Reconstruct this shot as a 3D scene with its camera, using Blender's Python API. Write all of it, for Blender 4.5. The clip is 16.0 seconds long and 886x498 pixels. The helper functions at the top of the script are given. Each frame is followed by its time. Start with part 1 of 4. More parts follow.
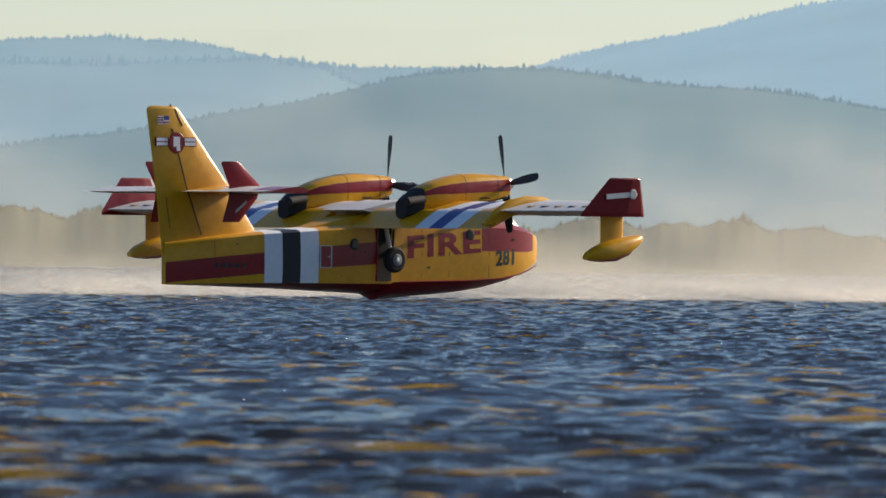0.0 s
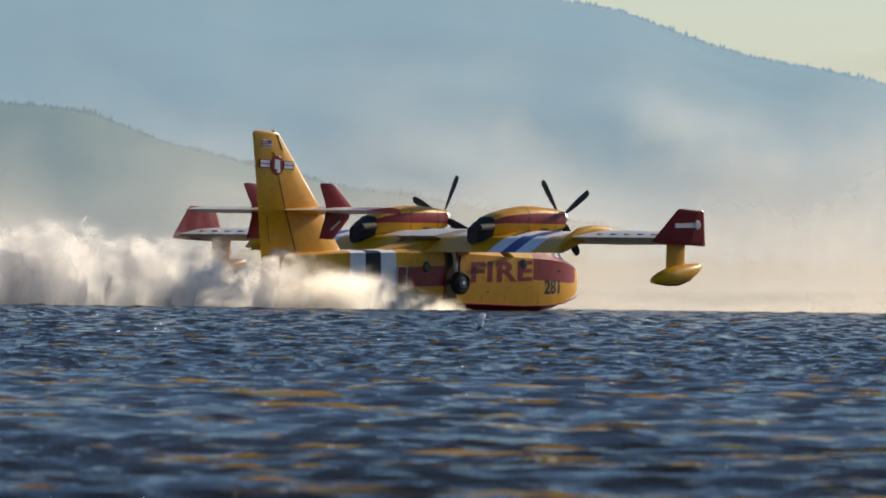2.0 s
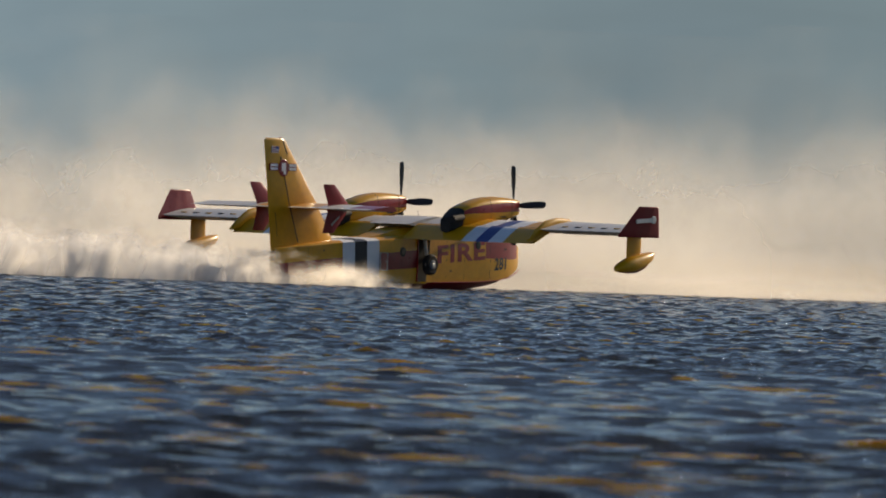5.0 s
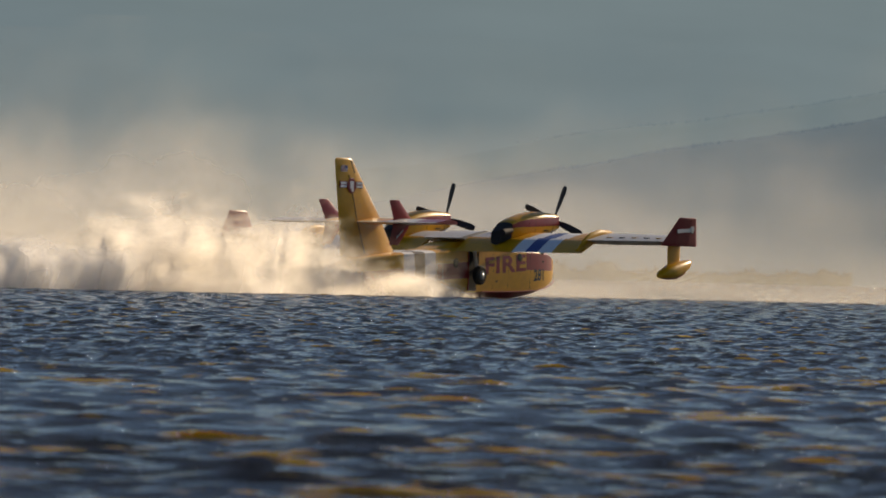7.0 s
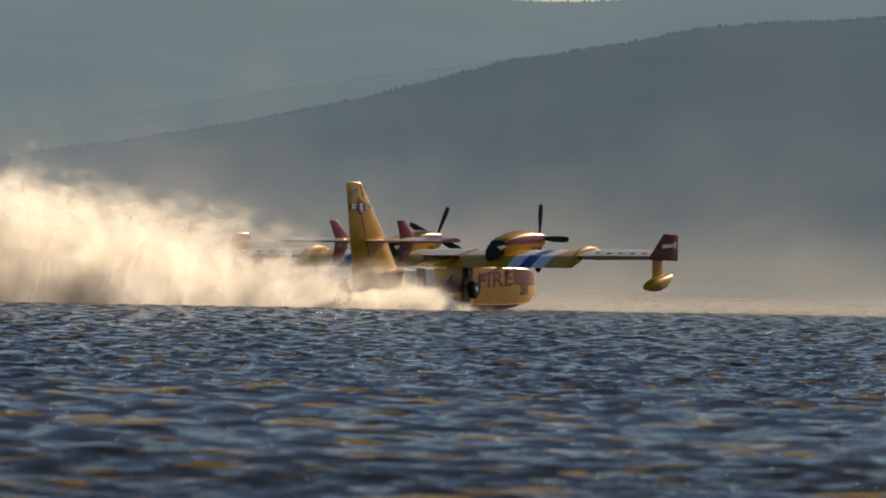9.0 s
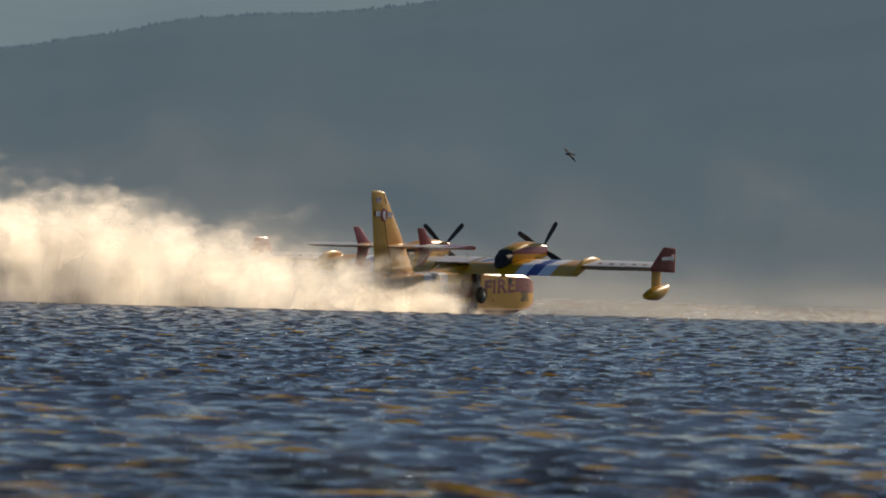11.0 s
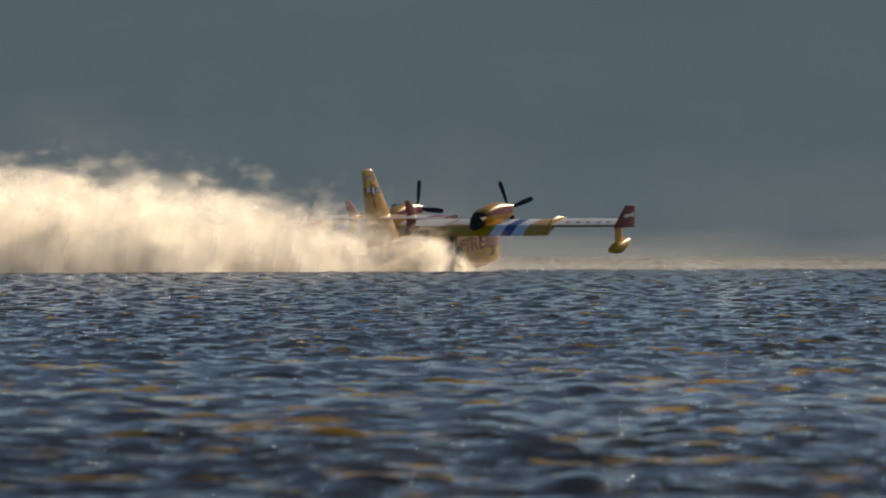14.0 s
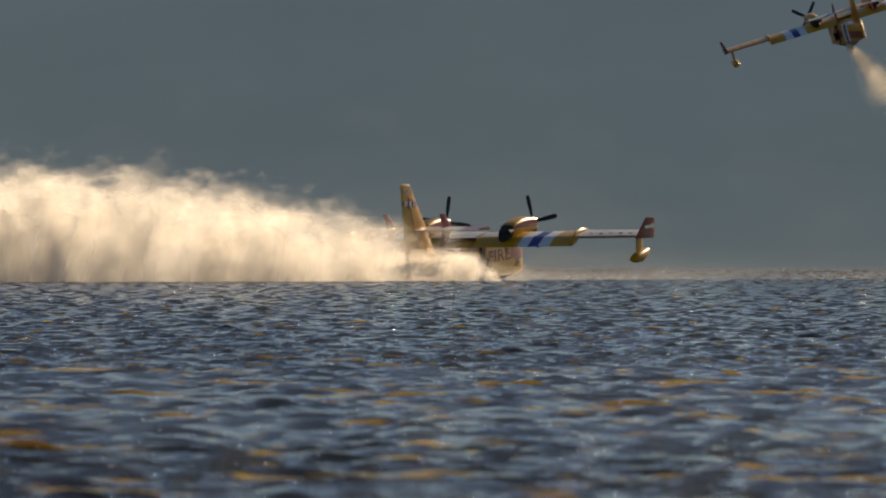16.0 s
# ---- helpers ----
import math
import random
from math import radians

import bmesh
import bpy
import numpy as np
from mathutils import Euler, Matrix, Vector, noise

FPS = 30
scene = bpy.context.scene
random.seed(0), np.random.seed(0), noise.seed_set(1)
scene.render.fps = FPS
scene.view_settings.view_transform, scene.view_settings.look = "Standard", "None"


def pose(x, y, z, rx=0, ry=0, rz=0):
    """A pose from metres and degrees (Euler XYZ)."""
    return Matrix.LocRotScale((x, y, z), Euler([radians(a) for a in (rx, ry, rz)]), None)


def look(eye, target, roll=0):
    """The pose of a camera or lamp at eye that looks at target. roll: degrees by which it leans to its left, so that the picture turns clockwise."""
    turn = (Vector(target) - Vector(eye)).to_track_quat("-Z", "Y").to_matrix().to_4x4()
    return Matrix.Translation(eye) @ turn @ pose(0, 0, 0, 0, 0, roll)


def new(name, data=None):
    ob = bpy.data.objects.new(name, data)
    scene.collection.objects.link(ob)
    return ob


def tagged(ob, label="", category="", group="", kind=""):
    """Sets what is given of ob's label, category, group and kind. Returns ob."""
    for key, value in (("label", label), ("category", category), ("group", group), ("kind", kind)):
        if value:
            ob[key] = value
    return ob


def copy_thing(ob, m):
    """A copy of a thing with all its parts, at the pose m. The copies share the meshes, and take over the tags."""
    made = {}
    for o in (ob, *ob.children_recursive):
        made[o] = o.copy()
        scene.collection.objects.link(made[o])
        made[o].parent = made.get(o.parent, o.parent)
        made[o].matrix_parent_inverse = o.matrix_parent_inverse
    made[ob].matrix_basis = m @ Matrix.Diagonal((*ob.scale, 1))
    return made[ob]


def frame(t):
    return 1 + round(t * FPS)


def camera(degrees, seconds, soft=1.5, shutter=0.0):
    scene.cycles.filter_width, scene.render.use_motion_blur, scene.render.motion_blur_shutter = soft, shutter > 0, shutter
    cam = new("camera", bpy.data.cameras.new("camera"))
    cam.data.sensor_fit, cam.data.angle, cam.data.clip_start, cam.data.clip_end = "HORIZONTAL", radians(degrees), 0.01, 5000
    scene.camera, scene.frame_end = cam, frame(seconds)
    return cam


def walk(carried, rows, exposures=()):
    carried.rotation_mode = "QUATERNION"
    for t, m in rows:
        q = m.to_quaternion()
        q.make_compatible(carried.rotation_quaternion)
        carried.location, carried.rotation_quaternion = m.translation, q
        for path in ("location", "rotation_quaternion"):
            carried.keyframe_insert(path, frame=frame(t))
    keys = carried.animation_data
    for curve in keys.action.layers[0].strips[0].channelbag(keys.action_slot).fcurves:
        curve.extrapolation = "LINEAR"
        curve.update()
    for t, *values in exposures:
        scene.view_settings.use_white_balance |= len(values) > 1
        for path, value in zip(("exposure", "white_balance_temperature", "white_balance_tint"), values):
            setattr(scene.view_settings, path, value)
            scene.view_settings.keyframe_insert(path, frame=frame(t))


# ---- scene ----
cam = camera(3.8955, 16.0, soft=1.6)
EYE = Vector((0.0, 0.0, 1.5))


def toward(az, el, d=1.0):
    """A point d metres from the eye; az in degrees clockwise from +y, el upwards."""
    a, e = radians(az), radians(el)
    return EYE + d * Vector((math.sin(a) * math.cos(e), math.cos(a) * math.cos(e), math.sin(e)))


# seconds, azimuth, elevation and roll of the camera, pitch and bank of the seaplane
VIEWS = (
    (0, -0.640, 0.0616, 0.72, 0.30, -0.20),
    (0.5, 0.192, -0.0795, 1.00, -0.09, -0.09),
    (1, 1.730, -0.0461, 1.08, 0.81, -0.12),
    (1.5, 2.991, -0.0974, 0.84, -1.03, -0.25),
    (2, 4.081, 0.1169, 0.92, -2.09, -0.21),
    (2.5, 4.736, -0.1636, 0.80, 0.12, -0.22),
    (3, 6.512, -0.0978, 0.70, 0.72, -0.21),
    (3.5, 7.306, 0.0888, 1.02, 0.65, -0.15),
    (3.7, 7.890, 0.0605, 1.30, 0.53, 0.21),
    (5.8, 11.258, 0.0022, 2.01, 0.54, -0.00),
    (6, 11.620, -0.0433, 1.97, 0.89, -0.19),
    (6.5, 12.414, -0.0835, 1.95, 0.76, 0.21),
    (7, 13.197, 0.0870, 1.35, -0.23, -0.18),
    (7.5, 13.724, -0.0722, 1.39, -0.51, 0.69),
    (8, 14.610, 0.1439, 1.53, -0.59, 0.69),
    (8.5, 15.246, 0.0810, 1.60, -0.94, -0.09),
    (8.7, 15.530, 0.1586, 1.40, -0.18, -0.87),
    (10.8, 17.971, 0.0837, 2.20, -0.80, 0.48),
    (11, 18.226, 0.1757, 1.75, -1.05, -0.11),
    (11.5, 18.747, -0.0215, 1.20, -0.74, 0.81),
    (12, 19.518, -0.0103, 1.13, -0.97, 0.70),
    (12.5, 20.173, -0.0792, 0.79, -0.89, -0.17),
    (13, 20.414, 0.2539, 0.44, 1.00, -0.24),
    (13.5, 20.902, -0.0165, 0.18, 1.21, -0.52),
    (14, 21.230, 0.0028, 0.04, 1.30, -0.30),
    (14.5, 21.479, 0.2032, -0.07, 1.18, -0.16),
    (15, 21.896, 0.4420, -0.10, 0.96, -0.13),
    (15.5, 22.239, 0.4638, 0.00, 0.84, -0.19),
    (16, 22.726, 0.0508, 0.10, 0.98, -0.91),
)
walk(cam, [(t, look(EYE, toward(a, e, 100), r)) for t, a, e, r, _, _ in VIEWS],
     exposures=[(0, 0.60, 5900, 13), (1.2, 0.44, 5750, 10), (2.5, 0.24, 6050, 13), (3.0, 0.22, 6100, 13), (3.5, 0.04, 6150, 12), (6, -0.02, 6600, 14), (8, -0.20, 6700, 14), (11, -0.18, 6350, 13), (12.5, -0.12, 6250, 12), (14.5, -0.27, 6600, 12), (16, -0.26, 6850, 14)])
cam.data.dof.use_dof = True
cam.data.dof.focus_distance = 360.0
cam.data.dof.aperture_fstop = 8.0

# ---- light ----
SUN_AZ, SUN_EL = 50.0, 24.0
world = bpy.data.worlds.new("sky")
scene.world = world
world.use_nodes = True
wn = world.node_tree.nodes
sky = wn.new("ShaderNodeTexSky")
sky.sky_type = "NISHITA"
sky.sun_disc = False
sky.sun_elevation, sky.sun_rotation = radians(SUN_EL), radians(SUN_AZ)
sky.dust_density, sky.air_density, sky.ozone_density = 0.25, 1.0, 3.5
wn["Background"].inputs["Strength"].default_value = 0.071
world.node_tree.links.new(sky.outputs[0], wn["Background"].inputs["Color"])
sun = new("sun", bpy.data.lights.new("sun", "SUN"))
sun.data.energy, sun.data.angle, sun.data.color = 5.0, radians(2.0), (1.0, 0.81, 0.55)
sun.matrix_world = look(toward(SUN_AZ, SUN_EL, 3000), EYE)
scene.cycles.transparent_max_bounces = 40


# ---- materials ----
def material(name, color, rough=0.5, metal=0.0, scale=6.0, vary=0.12, bump=0.0, coat=0.0, detail=None):
    """A surface with two scales of tone and roughness variation."""
    m = bpy.data.materials.new(name)
    m.use_nodes = True
    n, l = m.node_tree.nodes, m.node_tree.links
    b = n["Principled BSDF"]
    tc = n.new("ShaderNodeTexCoord")
    n1, n2 = n.new("ShaderNodeTexNoise"), n.new("ShaderNodeTexNoise")
    n1.inputs["Scale"].default_value, n2.inputs["Scale"].default_value = scale * 0.12, scale
    n1.inputs["Detail"].default_value, n2.inputs["Detail"].default_value = 3, 6
    mix = n.new("ShaderNodeMath")
    mix.operation = "ADD"
    ramp = n.new("ShaderNodeMapRange")
    ramp.inputs[1].default_value, ramp.inputs[2].default_value = 0.6, 1.4
    ramp.inputs[3].default_value, ramp.inputs[4].default_value = 1 - vary, 1 + vary
    tint = n.new("ShaderNodeVectorMath")
    tint.operation = "SCALE"
    tint.inputs[0].default_value = color
    rr = n.new("ShaderNodeMapRange")
    rr.inputs[3].default_value, rr.inputs[4].default_value = max(rough - 0.1, 0.02), min(rough + 0.14, 1)
    for x in (n1, n2):
        l.new(tc.outputs["Object"], x.inputs["Vector"])
    l.new(n1.outputs["Fac"], mix.inputs[0]), l.new(n2.outputs["Fac"], mix.inputs[1])
    l.new(mix.outputs[0], ramp.inputs[0]), l.new(ramp.outputs[0], tint.inputs["Scale"])
    l.new(tint.outputs[0], b.inputs["Base Color"])
    l.new(n2.outputs["Fac"], rr.inputs[0]), l.new(rr.outputs[0], b.inputs["Roughness"])
    b.inputs["Metallic"].default_value = metal
    b.inputs["Coat Weight"].default_value = coat
    b.inputs["Specular IOR Level"].default_value = 0.25
    if bump:
        bp = n.new("ShaderNodeBump")
        bp.inputs["Strength"].default_value, bp.inputs["Distance"].default_value = 1.0, bump
        l.new(n2.outputs["Fac"], bp.inputs["Height"]), l.new(bp.outputs[0], b.inputs["Normal"])
    return m


YELLOW = material("yellow_paint", (0.62, 0.305, 0.003), 0.32, scale=3, vary=0.16, coat=0.0)
RED = material("red_paint", (0.22, 0.004, 0.010), 0.30, scale=3, vary=0.18, coat=0.0)
for paint in (YELLOW, RED):
    paint.node_tree.nodes["Principled BSDF"].inputs["Specular IOR Level"].default_value = 0.3
SILVER = material("silver_grey_paint", (0.56, 0.55, 0.53), 0.4, scale=4, vary=0.14)
WHITE = material("white_paint", (0.74, 0.75, 0.76), 0.5, scale=3, vary=0.08)
GREY = material("grey_paint", (0.24, 0.25, 0.28), 0.5, scale=4, vary=0.12)
GREY.node_tree.nodes["Principled BSDF"].inputs["Specular IOR Level"].default_value = 0.03
BLACK = material("black_paint", (0.02, 0.022, 0.026), 0.42, scale=4, vary=0.2)
BLUE = material("blue_paint", (0.02, 0.05, 0.22), 0.4, scale=3, vary=0.1, coat=0.2)
SOOT_AND_SHADE = material("soot_and_shade", (0.03, 0.028, 0.027), 0.75, scale=9, vary=0.35, bump=0.004)
METAL = material("bare_metal", (0.62, 0.6, 0.57), 0.28, metal=1.0, scale=8, vary=0.1)
RUBBER = material("tyre_rubber", (0.025, 0.025, 0.026), 0.85, scale=20, vary=0.2, bump=0.003)
BEACON = material("red_beacon", (0.35, 0.03, 0.02), 0.3, scale=3)
GLASS = material("dark_glass", (0.015, 0.02, 0.025), 0.08, scale=2, vary=0.1)
FEATHER = material("white_feathers", (0.62, 0.62, 0.60), 0.8, scale=30, vary=0.15)
TIP_BACKLIT_FEATHER = material("tip_and_backlit_feathers", (0.07, 0.065, 0.06), 0.8, scale=30, vary=0.2)


def water_material():
    """Muddy lake water: ochre body colour under a clear glossy surface, with backlit gold painted on crests and fine
    ripples.
    """
    m = bpy.data.materials.new("muddy_water")
    m.use_nodes = True
    n, l = m.node_tree.nodes, m.node_tree.links
    b = n["Principled BSDF"]
    tc = n.new("ShaderNodeTexCoord")
    big = n.new("ShaderNodeTexNoise")
    big.inputs["Scale"].default_value, big.inputs["Detail"].default_value = 0.8, 4
    mp0 = n.new("ShaderNodeMapping")
    mp0.inputs["Scale"].default_value = (0.75, 0.8, 1.0)
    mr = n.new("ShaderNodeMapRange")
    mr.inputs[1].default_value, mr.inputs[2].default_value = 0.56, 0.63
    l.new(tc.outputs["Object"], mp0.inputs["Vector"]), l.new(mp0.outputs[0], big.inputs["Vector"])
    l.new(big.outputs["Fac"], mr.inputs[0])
    # sunlight through thin crests painted as gold, by height
    sep, crest, crest_glow = n.new("ShaderNodeSeparateXYZ"), n.new("ShaderNodeMapRange"), n.new("ShaderNodeMath")
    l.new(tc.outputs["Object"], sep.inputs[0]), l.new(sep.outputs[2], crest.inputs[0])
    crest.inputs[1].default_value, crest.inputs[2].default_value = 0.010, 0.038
    crest_glow.operation = "MULTIPLY"
    l.new(mr.outputs[0], crest_glow.inputs[0]), l.new(crest.outputs[0], crest_glow.inputs[1])
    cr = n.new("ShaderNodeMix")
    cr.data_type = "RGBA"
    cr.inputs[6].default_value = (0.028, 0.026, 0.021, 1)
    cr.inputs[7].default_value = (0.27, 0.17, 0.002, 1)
    l.new(crest_glow.outputs[0], cr.inputs[0])
    # white flecks painted as sun sparkle on the gold of the crests
    fleck, cap, sparkle, white = n.new("ShaderNodeTexNoise"), n.new("ShaderNodeMapRange"), n.new("ShaderNodeMath"), n.new("ShaderNodeMix")
    fleck.inputs["Scale"].default_value, fleck.inputs["Detail"].default_value = 7.0, 3
    cap.inputs[1].default_value, cap.inputs[2].default_value = 0.66, 0.71
    l.new(tc.outputs["Object"], fleck.inputs["Vector"]), l.new(fleck.outputs["Fac"], cap.inputs[0])
    sparkle.operation = "MULTIPLY"
    l.new(cap.outputs[0], sparkle.inputs[0]), l.new(crest_glow.outputs[0], sparkle.inputs[1])
    white.data_type = "RGBA"
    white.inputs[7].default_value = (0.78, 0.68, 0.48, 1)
    l.new(sparkle.outputs[0], white.inputs[0]), l.new(cr.outputs[2], white.inputs[6])
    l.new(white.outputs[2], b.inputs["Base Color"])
    l.new(crest_glow.outputs[0], b.inputs["Subsurface Weight"])
    b.inputs["Subsurface Radius"].default_value = (1.0, 0.5, 0.06)
    b.inputs["Subsurface Scale"].default_value = 0.15
    b.inputs["Roughness"].default_value = 0.07
    b.inputs["IOR"].default_value = 1.33
    # less gloss where the gold is painted
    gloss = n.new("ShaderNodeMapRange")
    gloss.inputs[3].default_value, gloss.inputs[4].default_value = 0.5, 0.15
    l.new(crest_glow.outputs[0], gloss.inputs[0]), l.new(gloss.outputs[0], b.inputs["Specular IOR Level"])
    prev = None
    for scale, dist, stretch in ((2.6, 0.05, 0.3), (11.0, 0.09, 0.3), (34.0, 0.05, 0.5)):
        mp = n.new("ShaderNodeMapping")
        mp.inputs["Scale"].default_value = (stretch, 1.0, 4.0)
        mp.inputs["Rotation"].default_value = (0, 0, 0.2)
        nz = n.new("ShaderNodeTexNoise")
        nz.inputs["Scale"].default_value, nz.inputs["Detail"].default_value = scale, 3
        bp = n.new("ShaderNodeBump")
        bp.inputs["Strength"].default_value, bp.inputs["Distance"].default_value = 1.0, dist
        l.new(tc.outputs["Object"], mp.inputs["Vector"]), l.new(mp.outputs[0], nz.inputs["Vector"])
        l.new(nz.outputs["Fac"], bp.inputs["Height"])
        if prev:
            l.new(prev.outputs[0], bp.inputs["Normal"])
        prev = bp
    l.new(prev.outputs[0], b.inputs["Normal"])
    return m


def spray_material(name, color, thin=0.0, height=1.0, scale=(0.05, 0.05, 0.05), low=0.3, high=0.7, forward=0.6, fill=0.28, fall=0.52):
    """Fine water drops that scatter light forwards and back; thin > 0: cloudy, with ragged gaps towards the top."""
    m = bpy.data.materials.new(name)
    m.use_nodes = True
    n, l = m.node_tree.nodes, m.node_tree.links
    n.remove(n["Principled BSDF"])

    def math_node(op, a, b):
        k = n.new("ShaderNodeMath")
        k.operation = op
        for q, v in enumerate((a, b)):
            if isinstance(v, (int, float)):
                k.inputs[q].default_value = v
            else:
                l.new(v, k.inputs[q])
        return k.outputs[0]

    d, t, mx = n.new("ShaderNodeBsdfDiffuse"), n.new("ShaderNodeBsdfTranslucent"), n.new("ShaderNodeMixShader")
    d.inputs[0].default_value = t.inputs[0].default_value = (*color, 1)
    mx.inputs[0].default_value = forward
    l.new(d.outputs[0], mx.inputs[1]), l.new(t.outputs[0], mx.inputs[2])
    last = mx
    if thin:
        tc, nz, sep, info = n.new("ShaderNodeTexCoord"), n.new("ShaderNodeTexNoise"), n.new("ShaderNodeSeparateXYZ"), n.new("ShaderNodeObjectInfo")
        mp, off = n.new("ShaderNodeMapping"), n.new("ShaderNodeVectorMath")
        mp.inputs["Scale"].default_value = scale
        off.operation = "ADD"
        l.new(tc.outputs["Object"], mp.inputs["Vector"]), l.new(mp.outputs[0], off.inputs[0])
        l.new(math_node("MULTIPLY", info.outputs["Random"], 57.0), off.inputs[1])
        nz.inputs["Scale"].default_value, nz.inputs["Detail"].default_value = 1.0, 7
        nz.inputs["Roughness"].default_value = 0.55
        l.new(off.outputs[0], nz.inputs["Vector"]), l.new(tc.outputs["Object"], sep.inputs[0])
        at = n.new("ShaderNodeAttribute")
        at.attribute_name = "thickness"
        rise = math_node("DIVIDE", sep.outputs[2], height)
        level = math_node("SUBTRACT", math_node("ADD", nz.outputs["Fac"], fill), math_node("MULTIPLY", rise, fall))
        al = n.new("ShaderNodeMapRange")
        al.interpolation_type = "SMOOTHSTEP"
        al.inputs[1].default_value, al.inputs[2].default_value = low, high
        l.new(level, al.inputs[0])
        k = math_node("MULTIPLY", math_node("MULTIPLY", al.outputs[0], at.outputs["Fac"]), thin)
        bp = n.new("ShaderNodeBump")
        bp.inputs["Strength"].default_value, bp.inputs["Distance"].default_value = 0.5, 0.06 * height
        l.new(nz.outputs["Fac"], bp.inputs["Height"]), l.new(bp.outputs[0], d.inputs["Normal"]), l.new(bp.outputs[0], t.inputs["Normal"])
        tr, last = n.new("ShaderNodeBsdfTransparent"), n.new("ShaderNodeMixShader")
        l.new(k, last.inputs[0]), l.new(tr.outputs[0], last.inputs[1]), l.new(mx.outputs[0], last.inputs[2])
    l.new(last.outputs[0], n["Material Output"].inputs["Surface"])
    return m


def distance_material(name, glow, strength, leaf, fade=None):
    """Far forested slopes: a plain backdrop with a soft mottle, the air's haze painted in as glow; fade: azimuths
    between which that glow dims, and by how much.
    """
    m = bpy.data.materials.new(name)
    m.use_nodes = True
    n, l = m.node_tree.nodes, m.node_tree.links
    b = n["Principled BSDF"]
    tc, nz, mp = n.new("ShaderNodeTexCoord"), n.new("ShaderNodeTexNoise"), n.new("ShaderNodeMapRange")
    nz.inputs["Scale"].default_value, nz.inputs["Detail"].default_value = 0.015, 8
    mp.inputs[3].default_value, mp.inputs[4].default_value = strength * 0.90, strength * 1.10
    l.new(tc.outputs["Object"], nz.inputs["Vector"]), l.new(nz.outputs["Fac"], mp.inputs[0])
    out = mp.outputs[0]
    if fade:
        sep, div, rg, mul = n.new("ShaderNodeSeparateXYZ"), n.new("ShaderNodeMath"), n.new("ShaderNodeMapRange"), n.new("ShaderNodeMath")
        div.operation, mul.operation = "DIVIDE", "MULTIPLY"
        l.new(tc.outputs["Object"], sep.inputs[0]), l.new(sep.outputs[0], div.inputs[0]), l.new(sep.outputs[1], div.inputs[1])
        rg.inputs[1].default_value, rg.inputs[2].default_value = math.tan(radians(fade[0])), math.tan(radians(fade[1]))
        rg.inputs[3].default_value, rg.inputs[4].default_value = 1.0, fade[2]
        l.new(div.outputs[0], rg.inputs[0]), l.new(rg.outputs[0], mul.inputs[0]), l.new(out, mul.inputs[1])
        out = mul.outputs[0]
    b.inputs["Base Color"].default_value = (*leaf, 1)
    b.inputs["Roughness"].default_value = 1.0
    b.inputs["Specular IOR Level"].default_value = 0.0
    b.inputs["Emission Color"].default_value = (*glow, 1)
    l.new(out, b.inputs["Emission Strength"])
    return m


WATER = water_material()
# golden backlight put into the colour of the falling water
SPRAY = spray_material("backlit_spray", (0.95, 0.85, 0.70), forward=0.8)
BILLOW = spray_material("billowing_spray", (0.98, 0.93, 0.85), 0.95, 9.2, (0.4, 0.22, 0.48), 0.28, 0.76, 0.90, 0.63, 0.90)
BILLOW_LOW = spray_material("low_spray", (0.98, 0.94, 0.87), 0.95, 3.4, (0.8, 0.42, 0.95), 0.30, 0.66, 0.90, 0.62, 0.82)
# shaded copies of the low spray: greyer colour, less light passed forward
THIN_DULL_SPRAY = spray_material("thin_dull_spray", (0.92, 0.90, 0.87), 0.85, 3.4, (0.8, 0.42, 0.95), 0.34, 0.74, 0.55, 0.60, 0.86)
FULL_SPRAY = spray_material("full_low_spray", (0.92, 0.90, 0.87), 0.97, 4.8, (0.7, 0.42, 0.8), 0.30, 0.64, 0.60, 0.62, 0.92)
MIST = spray_material("drifting_mist", (0.95, 0.88, 0.76), 0.6, 30.0, (0.045, 0.045, 0.03), 0.30, 0.95, 0.65)
# veils that draw the pale strip along the far shore
PALE_STRIP = spray_material("pale_strip_veil", (0.97, 0.90, 0.78), 1.0, 50.0, (0.05, 0.05, 0.3), 0.2, 0.7, 0.75, 0.3, 0.2)
MIST_LOW = spray_material("low_mist", (0.95, 0.90, 0.82), 0.8, 13.0, (0.13, 0.13, 0.10), 0.28, 0.92, 0.6, 0.42, 0.78)


# ---- mesh helpers ----
def mesh_object(name, verts, faces, mats, index=None, smooth=False, parent=None):
    me = bpy.data.meshes.new(name)
    me.from_pydata([tuple(v) for v in verts], [], faces)
    for m in mats:
        me.materials.append(m)
    if index is not None:
        me.polygons.foreach_set("material_index", index)
    if smooth:
        me.polygons.foreach_set("use_smooth", [True] * len(me.polygons))
    me.update()
    ob = new(name, me)
    ob.parent = parent
    return ob


def part(name, bm, mat, parent, label="", smooth=False):
    """Links a bmesh as one mesh under a thing or a part."""
    bmesh.ops.recalc_face_normals(bm, faces=bm.faces)
    for e in bm.edges:
        e.smooth = len(e.link_faces) == 2 and e.calc_face_angle() < 0.6
    me = bpy.data.meshes.new(name)
    bm.to_mesh(me)
    bm.free()
    for m in (mat if isinstance(mat, (list, tuple)) else [mat]):
        me.materials.append(m)
    if smooth:
        me.polygons.foreach_set("use_smooth", [True] * len(me.polygons))
    ob = new(name, me)
    ob.parent = parent
    return tagged(ob, label)


